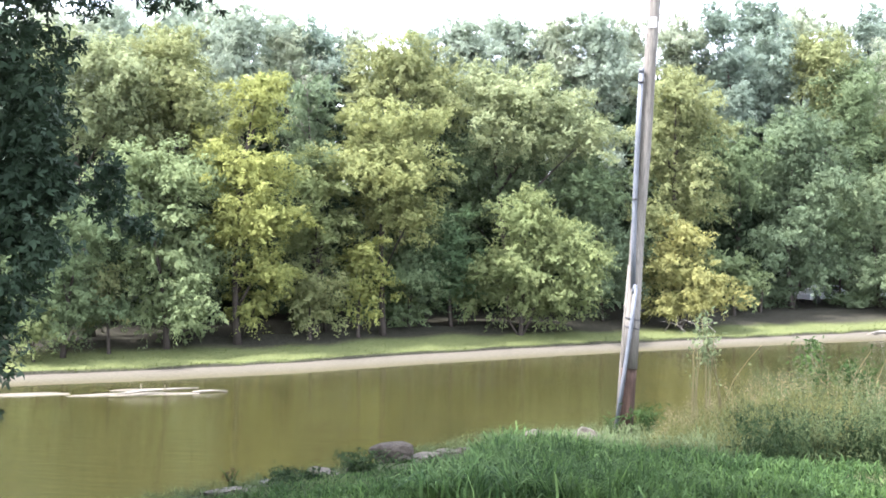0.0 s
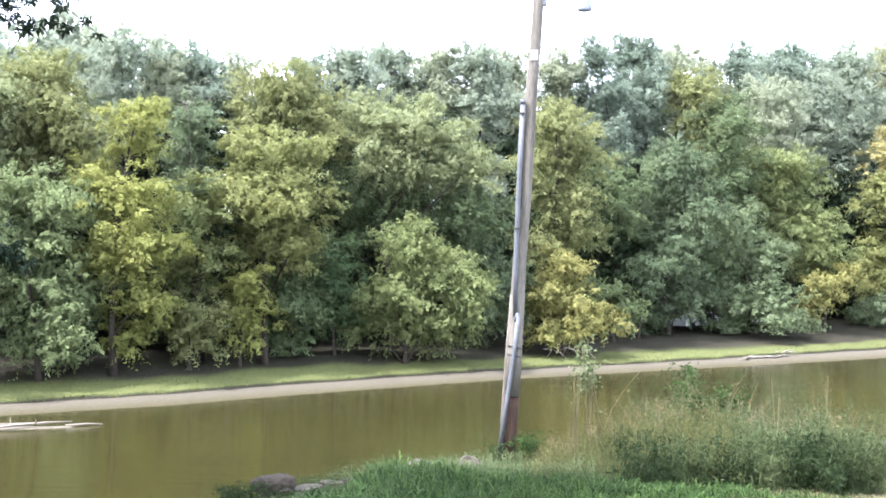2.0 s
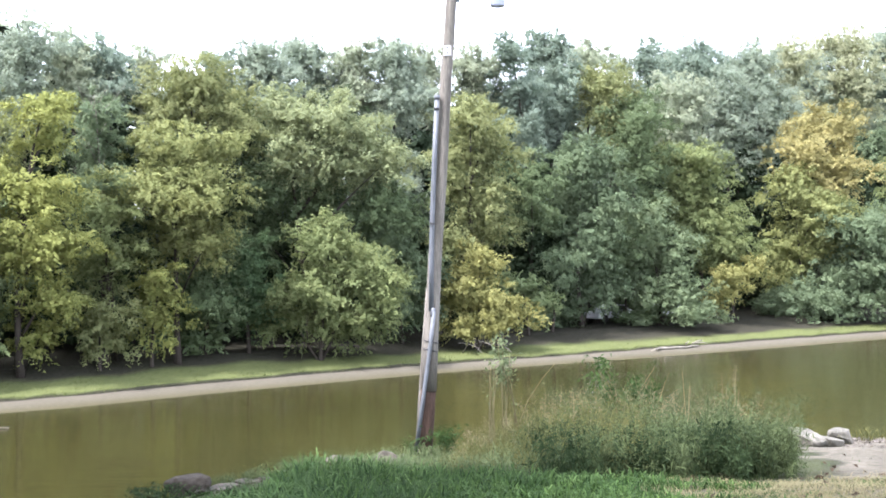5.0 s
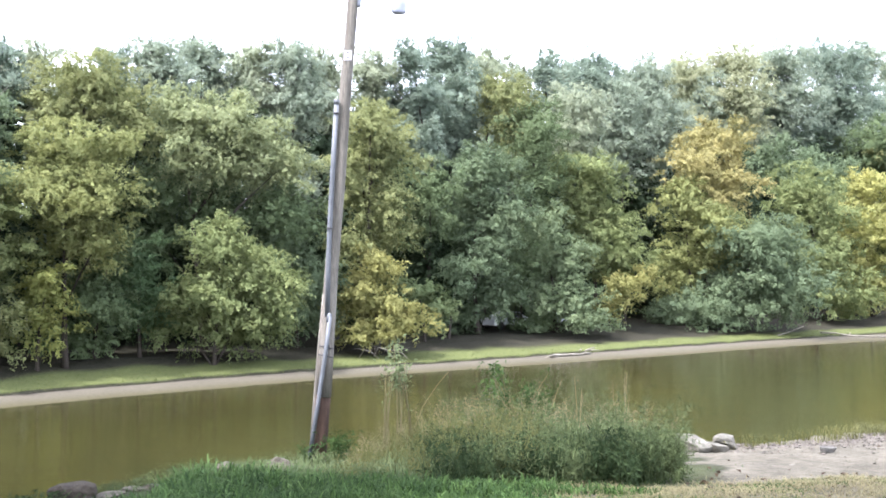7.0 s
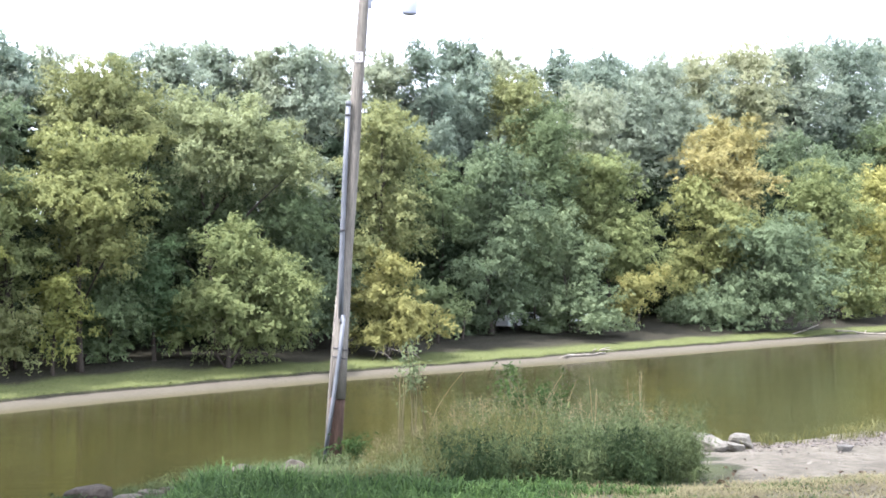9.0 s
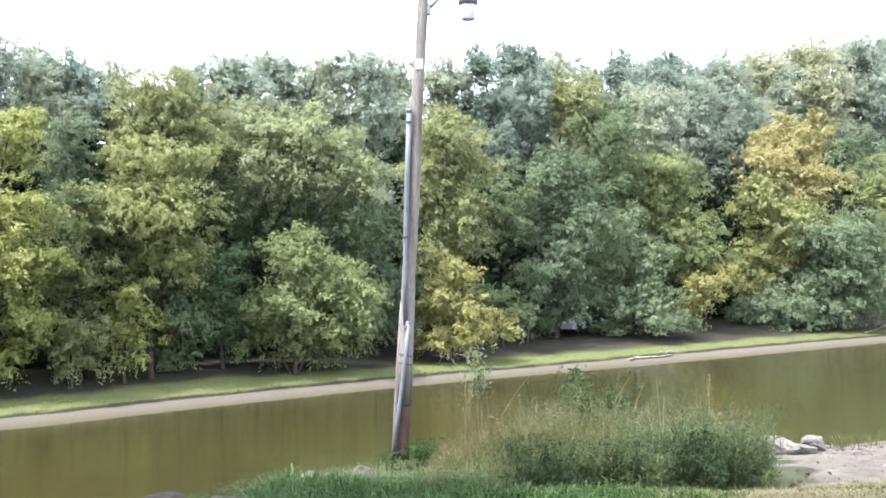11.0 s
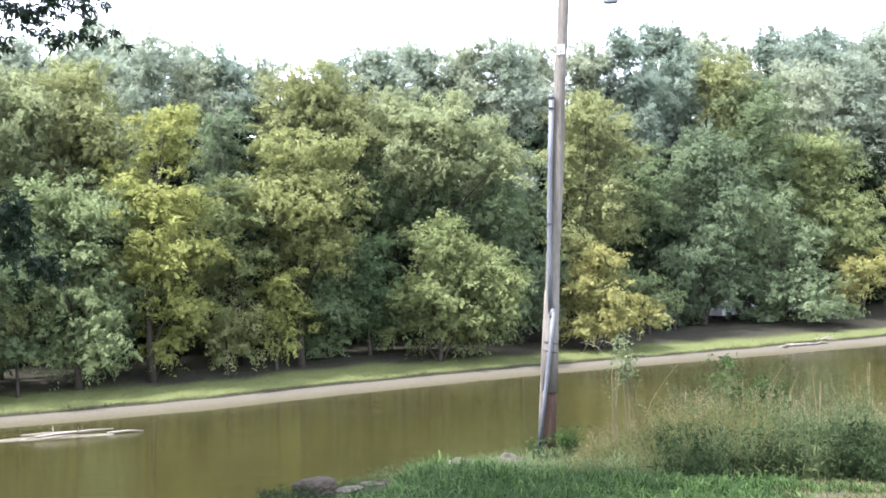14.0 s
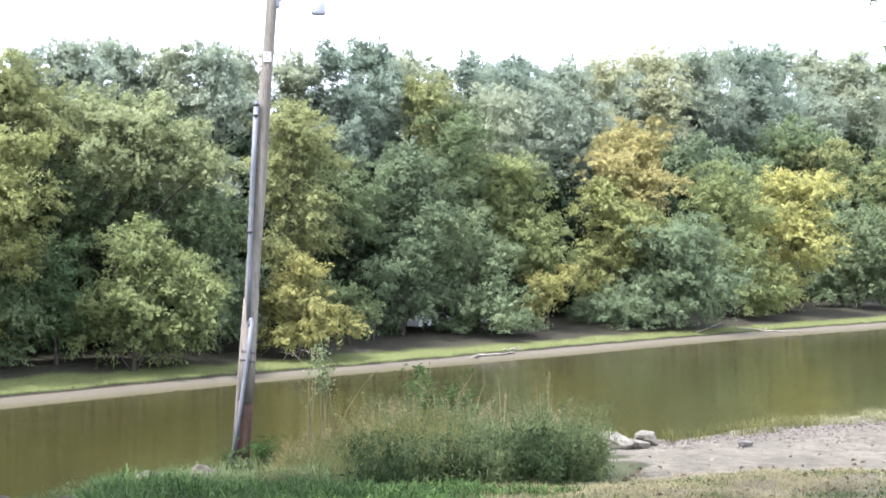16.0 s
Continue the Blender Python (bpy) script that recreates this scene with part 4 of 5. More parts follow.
# ---- grass and weeds of the near bank ----
GRASS = leafy("lush_grass", (0.021, 0.044, 0.016), (0.056, 0.092, 0.03), scale=1.6, vary=3.6)
LAWN_BLADES = leafy("sunlit_lawn", (0.064, 0.08, 0.026), (0.11, 0.126, 0.044), scale=0.6, vary=1.6)
WEED = leafy("weed_grey_green", (0.036, 0.05, 0.023), (0.1, 0.124, 0.06), scale=1.1, vary=2.2, through_light=0.3)
WEED_DRY = leafy("weed_yellowing", (0.058, 0.064, 0.024), (0.125, 0.121, 0.05), scale=0.9, vary=2.0)
STRAW = leafy("dry_straw", (0.118, 0.104, 0.058), (0.21, 0.188, 0.112), scale=1.5)
BLOND = leafy("blond_grass_blade", (0.105, 0.11, 0.055), (0.2, 0.195, 0.11), scale=1.0, vary=1.6)
BROAD_BLADE = leafy("broad_grass_blade", (0.033, 0.066, 0.026), (0.088, 0.134, 0.05), scale=2.2, vary=3.4)
# for the dark bushes of the bank edge and the thicket's painted shade
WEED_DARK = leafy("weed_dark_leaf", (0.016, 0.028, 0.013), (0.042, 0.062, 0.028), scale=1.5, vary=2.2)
BROADLEAF = leafy("broad_weed_leaf", (0.022, 0.046, 0.016), (0.05, 0.083, 0.028), scale=2.5, vary=1.8)
DEAD_LEAF = leafy("dead_leaf", (0.024, 0.017, 0.013), (0.07, 0.047, 0.032), scale=2)


def blades(name, x, y, height, width, mat, rng, bow=0.45):
    """Grass blades of three tapering quads that bow over."""
    n = len(x)
    a = rng.uniform(0, 2 * np.pi, n)
    d = np.stack([np.cos(a), np.sin(a), np.zeros(n)], 1)
    s = np.stack([-np.sin(a), np.cos(a), np.zeros(n)], 1)
    base = np.stack([x, y, ground_z(x, y) - 0.01], 1)
    b = rng.uniform(0.15, 1.0, n)[:, None] * bow
    up = np.array([0, 0, 1.0])
    H = height[:, None]
    pts = [base, base + up * H * 0.45 + d * H * b * 0.18, base + up * H * 0.8 + d * H * b * 0.55, base + up * H * (1 - 0.25 * b) + d * H * b * 1.05]
    ws = [1.0, 0.9, 0.6, 0.08]
    W = width[:, None] * s * 0.5
    v = np.concatenate([np.stack([p - W * w, p + W * w], 1) for p, w in zip(pts, ws)], 1)      # n, 8, 3
    o = (np.arange(n) * 8)[:, None]
    f = np.concatenate([o + np.array(c) for c in ((0, 1, 3, 2), (2, 3, 5, 4), (4, 5, 7, 6))], 0)
    me = bpy.data.meshes.new(name)
    me.vertices.add(8 * n)
    me.vertices.foreach_set("co", v.reshape(-1).astype(np.float32))
    k = len(f)
    me.loops.add(4 * k)
    me.loops.foreach_set("vertex_index", f.reshape(-1).astype(np.int32))
    me.polygons.add(k)
    me.polygons.foreach_set("loop_start", np.arange(0, 4 * k, 4, dtype=np.int32))
    me.polygons.foreach_set("loop_total", np.full(k, 4, dtype=np.int32))
    me.materials.append(mat)
    me.update()
    return me


def clumped(rng, n, x0, x1, y0, y1, clumps, spread_r):
    """Points gathered in tufts over a stretch of ground."""
    cx, cy = rng.uniform(x0, x1, clumps), rng.uniform(y0, y1, clumps)
    w = rng.integers(0, clumps, n)
    return cx[w] + rng.normal(size=n) * spread_r, cy[w] + rng.normal(size=n) * spread_r, w


rng = np.random.default_rng(11)


def stuff(name, me, label, category):
    return tagged(new(name, me), label, category, kind="stuff")


# tall lush grass along the bank edge
x, y, w = clumped(rng, 26000, -3.0, 4.6, 9.5, 14.9, 460, 0.11)
keep = (y < crest(x) - 0.25) & (x > -2.45 + 0.1 * (y - 10) + 0.15 * np.sin(3 * y)) & (y < np.interp(x, (0, 2), (14.1, 13.5)) + 0.3 * np.sin(3 * x)) & ~((x > 2.6) & (y < 12.9)) & (x < 3.6 + 0.5 * np.sin(2 * y))
x, y, w = x[keep], y[keep], w[keep]
tuft = rng.uniform(0.5, 1.45, 460)[w]
stuff("tall_grass", blades("tall_grass", x, y, np.interp(x + 0.3 * np.sin(2.3 * y), (-0.9, 0.2, 2.5, 4.3), (0.9, 0.55, 0.36, 0.18)) * 0.34 * np.clip((x + 2.5 - 0.1 * (y - 10)) / 1.2, 0.45, 1.0) * tuft * rng.uniform(0.4, 1.35, len(x)), rng.uniform(0.01, 0.028, len(x)), GRASS, rng, 1.25), "lush green tall grass on the near bank", "grass")
# long broad blades arching over the rest
x, y, w = clumped(rng, 5200, -2.6, 3.8, 9.6, 14.6, 240, 0.1)
keep = (y < np.interp(x, (0, 2), (14.4, 13.6))) & (y < crest(x) - 0.4) & (x > -2.3 + 0.1 * (y - 10)) & ~((x > 2.6) & (y < 12.9))
x, y = x[keep], y[keep]
stuff("broad_grass", blades("broad_grass", x, y, rng.uniform(0.22, 0.47, len(x)) * np.interp(x, (-2.6, -1.6, -0.9, 0.2, 2.5, 3.8), (0.5, 1, 0.9, 0.58, 0.4, 0.22)), rng.uniform(0.016, 0.032, len(x)), BROAD_BLADE, rng, 1.5), "long broad grass blades arching over the tall grass", "grass")
# shorter turf in front and towards the bare ground
x, y, w = clumped(rng, 24000, -5.2, 8.5, 9.0, 16.6, 900, 0.17)
keep = (y < crest(x) - np.where(x < -2.4, 0.9, 0.2)) & (rng.uniform(0, 1, len(x)) < np.where(x > 5.2, np.where(y > 14.9, 0.02, 0.95 * (np.sin(1.9 * x + 2 * np.sin(1.5 * y)) > 0.25)), 1.0))
x, y = x[keep], y[keep]
stuff("short_grass", blades("short_grass", x, y, rng.uniform(0.04, 0.12, len(x)) * np.interp(x, (3, 4.5), (1.0, 0.4)), rng.uniform(0.006, 0.012, len(x)), GRASS, rng, 1.2), "short green turf in patches on the near bank", "grass")
# lush low growth behind the stones of the bank edge
x, y, w = clumped(rng, 9000, -4.9, -2.0, 9.0, 13.0, 260, 0.12)
keep = (y < crest(x) - 1.0) & (np.hypot((x + 3.05) / 0.5, (y - 12.9) / 0.8) > 1)
x, y = x[keep], y[keep]
stuff("edge_grass", blades("edge_grass", x, y, rng.uniform(0.04, 0.13, len(x)), rng.uniform(0.01, 0.022, len(x)), GRASS, rng, 1.3), "lush green grass behind the stones of the bank edge", "grass")
# ragged low growth round the pole's foot
x, y, w = clumped(rng, 5200, -1.9, 1.6, 14.0, 18.9, 190, 0.13)
keep = (y < crest(x) - 0.1) & (np.hypot(x + 0.3, (y - 18.9) / 2) > 0.25)
x, y = x[keep], y[keep]
stuff("pole_foot_grass", blades("pole_foot_grass", x, y, rng.uniform(0.08, 0.3, len(x)), rng.uniform(0.008, 0.016, len(x)), WEED, rng, 1.3), "ragged grey-green grass round the pole's foot", "grass")
# patches of green turf on the worn ground
x, y, w = clumped(rng, 12000, 3.0, 11.0, 11.0, 13.7, 46, 0.22)
keep = ~((x < 5.8) & (y > 15.0))
x, y = x[keep], y[keep]
stuff("turf_patches", blades("turf_patches", x, y, rng.uniform(0.02, 0.06, len(x)), rng.uniform(0.007, 0.014, len(x)), GRASS, rng, 1.3), "patches of green turf on worn bare ground", "grass")
# dry straw at the edges of the turf, and blond grass along the crest
x, y, w = clumped(rng, 15000, 2.5, 13.0, 10.5, 13.6, 70, 0.28)
x2, y2, w = clumped(rng, 3600, 2.4, 7.2, 12.0, 14.2, 50, 0.22)
x, y = np.concatenate([x, x2]), np.concatenate([y, y2])
stuff("straw", blades("straw", x, y, rng.uniform(0.03, 0.09, len(x)), rng.uniform(0.005, 0.01, len(x)), STRAW, rng, 3.0), "dry matted straw on the bare ground", "straw")
x, y, w = clumped(rng, 5200, 12.8, 29, 0, 1, 130, 0.28)
y = crest(x) + 0.3 * (y - 0.5) - (np.random.default_rng(8).uniform(0, 1, 130) ** 1.3)[w] * np.interp(x, (12.8, 14, 18, 28), (0.5, 1.8, 4.5, 7.0))
tuft = 0.6 + 0.5 * np.sin(x * 2.3) * np.sin(x * 5.1 + 1)
stuff("blond_grass", blades("blond_grass", x, y, 0.24 * (0.3 + tuft) * rng.uniform(0.4, 1.5, 5200), rng.uniform(0.007, 0.015, 5200), BLOND, rng, 1.5), "blond dry grass along the bank crest", "grass")
x, y, w = clumped(rng, 6000, 7.4, 14.5, 19.5, 27, 170, 0.12)
keep = (y < crest(x) + 0.2) & (y > crest(x) - 1.1)
stuff("crest_grass", blades("crest_grass", x[keep], y[keep], rng.uniform(0.1, 0.36, keep.sum()), rng.uniform(0.008, 0.015, keep.sum()), WEED_DRY, rng, 1.3), "yellow-green grass tufts along the bank crest", "grass")


def weed_stalks(name, x, y, height, mat, rng, leaves=46, leaf=0.12, narrow=0.13, top_only=0.1, stem_w=0.004):
    """Stalks with narrow leaves up their length, as quads."""
    n = len(x)
    a = rng.uniform(0, 2 * np.pi, n)
    lean = rng.uniform(0.05, 0.75, n)
    base = np.stack([x, y, ground_z(x, y)], 1)
    d = np.stack([np.cos(a), np.sin(a), np.zeros(n)], 1)

    def at(i, s):
        h = height[i] * s
        return base[i] + d[i] * (lean[i] * height[i] * s * s)[:, None] + np.stack([0 * h, 0 * h, h * (1 - 0.2 * lean[i] * s)], 1)

    i = np.repeat(np.arange(n), leaves)
    s = rng.uniform(top_only, 1.02, n * leaves)
    p = at(i, s) + rng.normal(size=(n * leaves, 3)) * 0.04
    nrm = unit(np.array([0, 0, 0.35]) + rng.normal(size=p.shape) * np.array([1, 1, 0.4]))
    L = leaf * rng.uniform(0.5, 1.5, len(p)) * (1.1 - 0.35 * s)
    q = [leaf_quads(p, nrm, L, L * narrow, rng, -1.1)]
    i = np.arange(n)
    side = np.stack([-np.sin(a), np.cos(a), np.zeros(n)], 1) * stem_w * 0.5
    for s0, s1 in ((0, 0.35), (0.35, 0.7), (0.7, 1.0)):
        p0, p1 = at(i, np.full(n, s0)), at(i, np.full(n, s1))
        q.append(np.stack([p0 - side, p0 + side, p1 + side * 0.7, p1 - side * 0.7], 1))
    return quads_mesh(name, np.concatenate(q), mat)


def weed_height(x):
    return np.interp(x, (-0.4, 0.3, 0.6, 1.2, 1.8, 2.6, 4.0, 5.0, 5.6, 6.0), (0.12, 0.25, 0.42, 0.7, 0.92, 1.08, 1.0, 0.88, 0.62, 0.35))


def patch_points(n, x0, x1, y0, y1):
    x, y = rng.uniform(x0, x1, n), rng.uniform(y0, y1, n)
    keep = (y < crest(x) + 0.5) & (x < 0.32 * y)
    return x[keep], y[keep]


x, y, w = clumped(rng, 1300, 1.9, 5.6, 13.9, 20.4, 90, 0.15)
keep = (y < crest(x) + 0.5) & (x < 0.327 * y)
x, y, w = x[keep], y[keep], w[keep]
stuff("weed_thicket", weed_stalks("weed_thicket", x, y, weed_height(x) * rng.uniform(0.45, 1.22, 90)[w] * rng.uniform(0.5, 1.2, len(x)), WEED, rng, 46, 0.12, 0.12), "dense grey-green thicket of narrow-leaved weeds by the river", "weeds")
# darkened leaves put in as the shadow at the thicket's base
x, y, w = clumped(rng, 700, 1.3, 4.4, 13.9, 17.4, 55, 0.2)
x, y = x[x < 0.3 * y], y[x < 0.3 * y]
stuff("shade_weeds", weed_stalks("shade_weeds", x, y, np.minimum(0.6, weed_height(x) * 0.68) * rng.uniform(0.45, 1.25, len(x)), WEED_DARK, rng, 40, 0.11, 0.2), "leafy weeds low in the thicket, darkened as its shade", "weeds")
x, y, w = clumped(rng, 1100, 0.1, 3.2, 14.3, 20.0, 75, 0.2)
stuff("yellowing_weeds", weed_stalks("yellowing_weeds", x, y, weed_height(x) * rng.uniform(0.55, 1.1, len(x)), WEED_DRY, rng, 30, 0.075), "yellowing weeds and seeding grass behind the tall grass", "weeds")
x, y = patch_points(330, 0.2, 6.0, 16.0, 19.5)
stuff("dry_stalks", weed_stalks("dry_stalks", x, y, weed_height(x) * rng.uniform(0.8, 1.3, len(x)), STRAW, rng, 12, 0.045, 0.3, 0.75, 0.005), "thin dry seed stalks standing above the weeds", "weeds")
x, y, w = clumped(rng, 3200, 0.6, 5.7, 14.1, 19.8, 180, 0.2)
x, y = x[x < 0.32 * y], y[x < 0.32 * y]
stuff("weed_grass", blades("weed_grass", x, y, weed_height(x) * rng.uniform(0.3, 0.9, len(x)), rng.uniform(0.006, 0.012, len(x)), WEED, rng, 1.3), "long arching grass blades among the weeds", "grass")
x = np.concatenate([rng.uniform(-4.8, -0.2, 700), rng.uniform(-1.9, -0.1, 200)])
y = crest(x) - rng.uniform(-0.1, 1.0, 900) ** 2 * np.where(x < -2.2, 4.0, 1.0)
clear = (np.hypot((x + 2.95) / 0.5, (y - 13.0) / 0.8) > 1) & (np.hypot((x + 1.4) / 0.35, (y - 15.4) / 0.6) > 1) & (np.hypot((x + 0.8) / 0.35, (y - 16.5) / 0.6) > 1) & (np.hypot((x + 0.3) / 0.5, (y - 18.2) / 1.2) > 1)
x, y = x[clear], y[clear]
stuff("bank_edge_weeds", weed_stalks("bank_edge_weeds", x, y, rng.uniform(0.06, 0.24, len(x)) * np.where(x < -2.5, 0.5, 1.0), WEED, rng, 22, 0.07), "low bluish-green weeds along the stony bank edge", "weeds")


def plant(x, y, h, label, mat, stems, leaves, leaf, top, spread_r, seed, name="tall_weed", narrow=0.5):
    rng = np.random.default_rng(seed)
    root = tagged(new(name), label, "plant")
    root.location = (0, 0, 0)
    g = float(ground_z(x, y))
    runs, pts = [], []
    for k in range(stems):
        dx, dy = rng.normal(size=2) * spread_r
        hh = h * rng.uniform(0.75, 1.0) if k else h
        path = [(x + dx * s * s + 0.02 * k, y + dy * s * s, g + hh * s) for s in (0, 0.3, 0.6, 0.85, 1.0)]
        runs.append((path, [0.012, 0.011, 0.008, 0.006, 0.004]))
        for _ in range(leaves):
            s = rng.uniform(top, 1.03)
            pts.append((x + dx * s * s, y + dy * s * s, g + hh * s))
    for run in runs:
        part("stem", tubes("stem", [run], STRAW if top > 0.3 else BROADLEAF, 5), root)
    p = np.array(pts)
    off = rng.normal(size=p.shape) * np.array([1, 1, 0.5]) * leaf * 0.9
    nrm = unit(np.array([0, 0, 1.0]) + 0.7 * rng.normal(size=p.shape))
    L = leaf * rng.uniform(0.6, 1.3, len(p))
    part("leaves", quads_mesh("leaves", leaf_quads(p + off, nrm, L, L * narrow, rng, 0.6), mat), root)
    return root


PALE_LEAF = leafy("pale_weed_leaf", (0.096, 0.122, 0.063), (0.155, 0.185, 0.096), scale=3)
plant(1.05, 18.3, 2.05, "tall pale-stemmed weed with whitish leaves at its top", PALE_LEAF, 5, 40, 0.1, 0.72, 0.12, 1)
plant(0.82, 18.2, 1.5, "thin dry weed stems with few leaves", PALE_LEAF, 6, 5, 0.06, 0.6, 0.18, 2)
plant(1.25, 18.4, 1.6, "thin leaning dry weed stems with few leaves", PALE_LEAF, 6, 5, 0.06, 0.5, 0.3, 3)
plant(3.05, 18.4, 1.6, "leafy green sapling above the weeds", BROADLEAF, 10, 70, 0.1, 0.4, 0.4, 4, "sapling", 0.34)
plant(3.5, 18.5, 1.4, "leafy green sapling above the weeds", BROADLEAF, 7, 60, 0.1, 0.45, 0.34, 5, "sapling", 0.34)
plant(0.05, 18.7, 0.5, "dark green leafy plant at the pole's foot", BROADLEAF, 10, 30, 0.11, 0.15, 0.15, 6, "leafy_plant", 0.26)
plant(-0.5, 18.6, 0.35, "small leafy weed at the pole's foot", BROADLEAF, 5, 14, 0.07, 0.2, 0.14, 7, "leafy_plant")
plant(-4.3, 10.9, 0.24, "dry reddish dock weed at the water's edge", DEAD_LEAF, 3, 14, 0.04, 0.3, 0.06, 8)
plant(-3.72, 11.0, 0.16, "bluish-green bushy weed on the bank edge", WEED_DARK, 10, 60, 0.06, 0.05, 0.14, 9)
plant(-3.5, 11.15, 0.13, "low bluish-green weed on the bank edge", WEED_DARK, 8, 40, 0.06, 0.05, 0.14, 19)
plant(-3.2, 12.2, 0.28, "bluish-green bushy weed beside the boulder", WEED_DARK, 14, 60, 0.06, 0.05, 0.2, 10)
for k, x in enumerate((4.9, 5.05, 4.2, 5.0)):
    plant(x, 18.7 - 0.1 * k, 1.4 + 0.05 * k, "dry straw-coloured seed spike above the weeds", STRAW, 2, 9, 0.045, 0.8, 0.06, 20 + k, "seed_spike", 0.25)

# stones, clods and dead leaves on the bare soil
OCTA = [(1, 0, 0), (0, 1, 0), (-1, 0, 0), (0, -1, 0), (0, 0, 0.7), (0, 0, -0.5)]
EIGHT = [(0, 1, 4), (1, 2, 4), (2, 3, 4), (3, 0, 4), (1, 0, 5), (2, 1, 5), (3, 2, 5), (0, 3, 5)]


def lumps(name, x, y, size, mat):
    """Small broken lumps lying on the ground."""
    k = len(x)
    z = ground_z(x, y) + 0.1 * size
    v = np.stack([x, y, z], 1)[:, None, :] + size[:, None, None] * (np.array(OCTA)[None] * np.array([1, 1, 0.8]) + 0.3 * rng.normal(size=(k, 6, 3)))
    fc = (np.arange(k) * 6)[:, None, None] + np.array(EIGHT)[None]
    return mesh_from(name, v.reshape(-1, 3), fc.reshape(-1, 3), mat)


x, y, w = clumped(rng, 2600, 5.5, 24, 10.8, 30, 150, 0.5)
keep = (y < crest(x) - 0.1) & ~((x < 6.5) & (y > 15.0))
x, y = x[keep], y[keep]
stuff("pebbles", lumps("pebbles", x, y, rng.uniform(0.01, 0.03, len(x)) * np.where(rng.uniform(0, 1, len(x)) < 0.94, 1, 2.2), RUBBLE), "pale pebbles scattered on bare soil", "pebbles")
# the tumbled ridge between the track and the crest
x = rng.uniform(7.6, 22, 3200)
y = crest(x) - 0.3 - np.abs(rng.normal(size=3200)) * np.interp(x, (7.6, 11, 22), (0.8, 2.0, 3.0))
stuff("clods", lumps("clods", x, y, 0.02 + 0.035 * rng.uniform(0, 1, 3200) ** 2, CLOD), "broken clods along the ridge of bare soil", "clods")
n = 1500
x, y = rng.uniform(0.5, 20, n), rng.uniform(10.5, 26, n)
keep = (y < crest(x) - 0.1) & ~((x < 6.5) & (y > 15.5)) & (rng.uniform(0, 1, n) < np.where(y < 15.5, 1, 0.12))
p = np.stack([x, y, ground_z(x, y) + 0.02], 1)[keep]
L = rng.uniform(0.04, 0.13, len(p))
stuff("fallen_leaves", quads_mesh("fallen_leaves", leaf_quads(p, unit(np.array([0, 0, 1.0]) + 0.45 * rng.normal(size=p.shape)), L, L * 0.6, rng), DEAD_LEAF), "brown fallen leaves strewn on bare soil", "leaves")

# flecks drifting on the river
n = 70
p = np.stack([rng.uniform(-16, 40, n), rng.uniform(24, 70, n), np.full(n, 0.012)], 1)
p = p[(p[:, 1] < shore(p[:, 0]) - 2) & (p[:, 1] > crest(p[:, 0]) + 12)]
L = rng.uniform(0.05, 0.13, len(p))
stuff("floating_leaves", quads_mesh("floating_leaves", leaf_quads(p, unit(np.array([0, 0, 1.0]) + 0.1 * rng.normal(size=p.shape)), L, L * 0.6, rng), STRAW), "pale fallen leaves drifting on the river", "leaves")

# mown grass of the far bank, with longer blades along its edge
n = 15000
x = rng.uniform(-36, 80, n)
lip = rng.uniform(0, 1, n) < 0.3
y = shore(x) + spread(x) * (scarp(x) + np.where(lip, rng.normal(0.1, 0.05, n), 0.1 + rng.uniform(0, 1, n) * np.interp(x, (-32, -22, -12, 0, 25, 45, 80), (5.5, 4.6, 4.8, 4.0, 3.1, 2.4, 3.2))))
stuff("mown_grass", blades("mown_grass", x, y, rng.uniform(0.03, 0.09, n) * np.where(lip, 1.5, 1.0), rng.uniform(0.02, 0.045, n), LAWN_BLADES, rng, 0.9), "sunlit mown grass strip on the far bank", "grass")


# ---- trees of the near bank ----
def lobed_leaves(p, nrm, size, rng):
    """Maple leaves: a middle lobe and two side lobes."""
    t = rng.normal(size=p.shape)
    t[:, 2] -= 0.9
    t = unit(t - nrm * (t * nrm).sum(1, keepdims=True))
    s = np.cross(nrm, t)
    out = []
    for a, k in ((0, 1.0), (0.95, 0.72), (-0.95, 0.72)):
        d = math.cos(a) * t + math.sin(a) * s
        e = np.cross(nrm, d)
        L = (size * k)[:, None]
        out.append(np.stack([p, p + d * L * 0.45 + e * L * 0.2, p + d * L - nrm * L * 0.15, p + d * L * 0.45 - e * L * 0.2], 1))
    return np.concatenate(out)


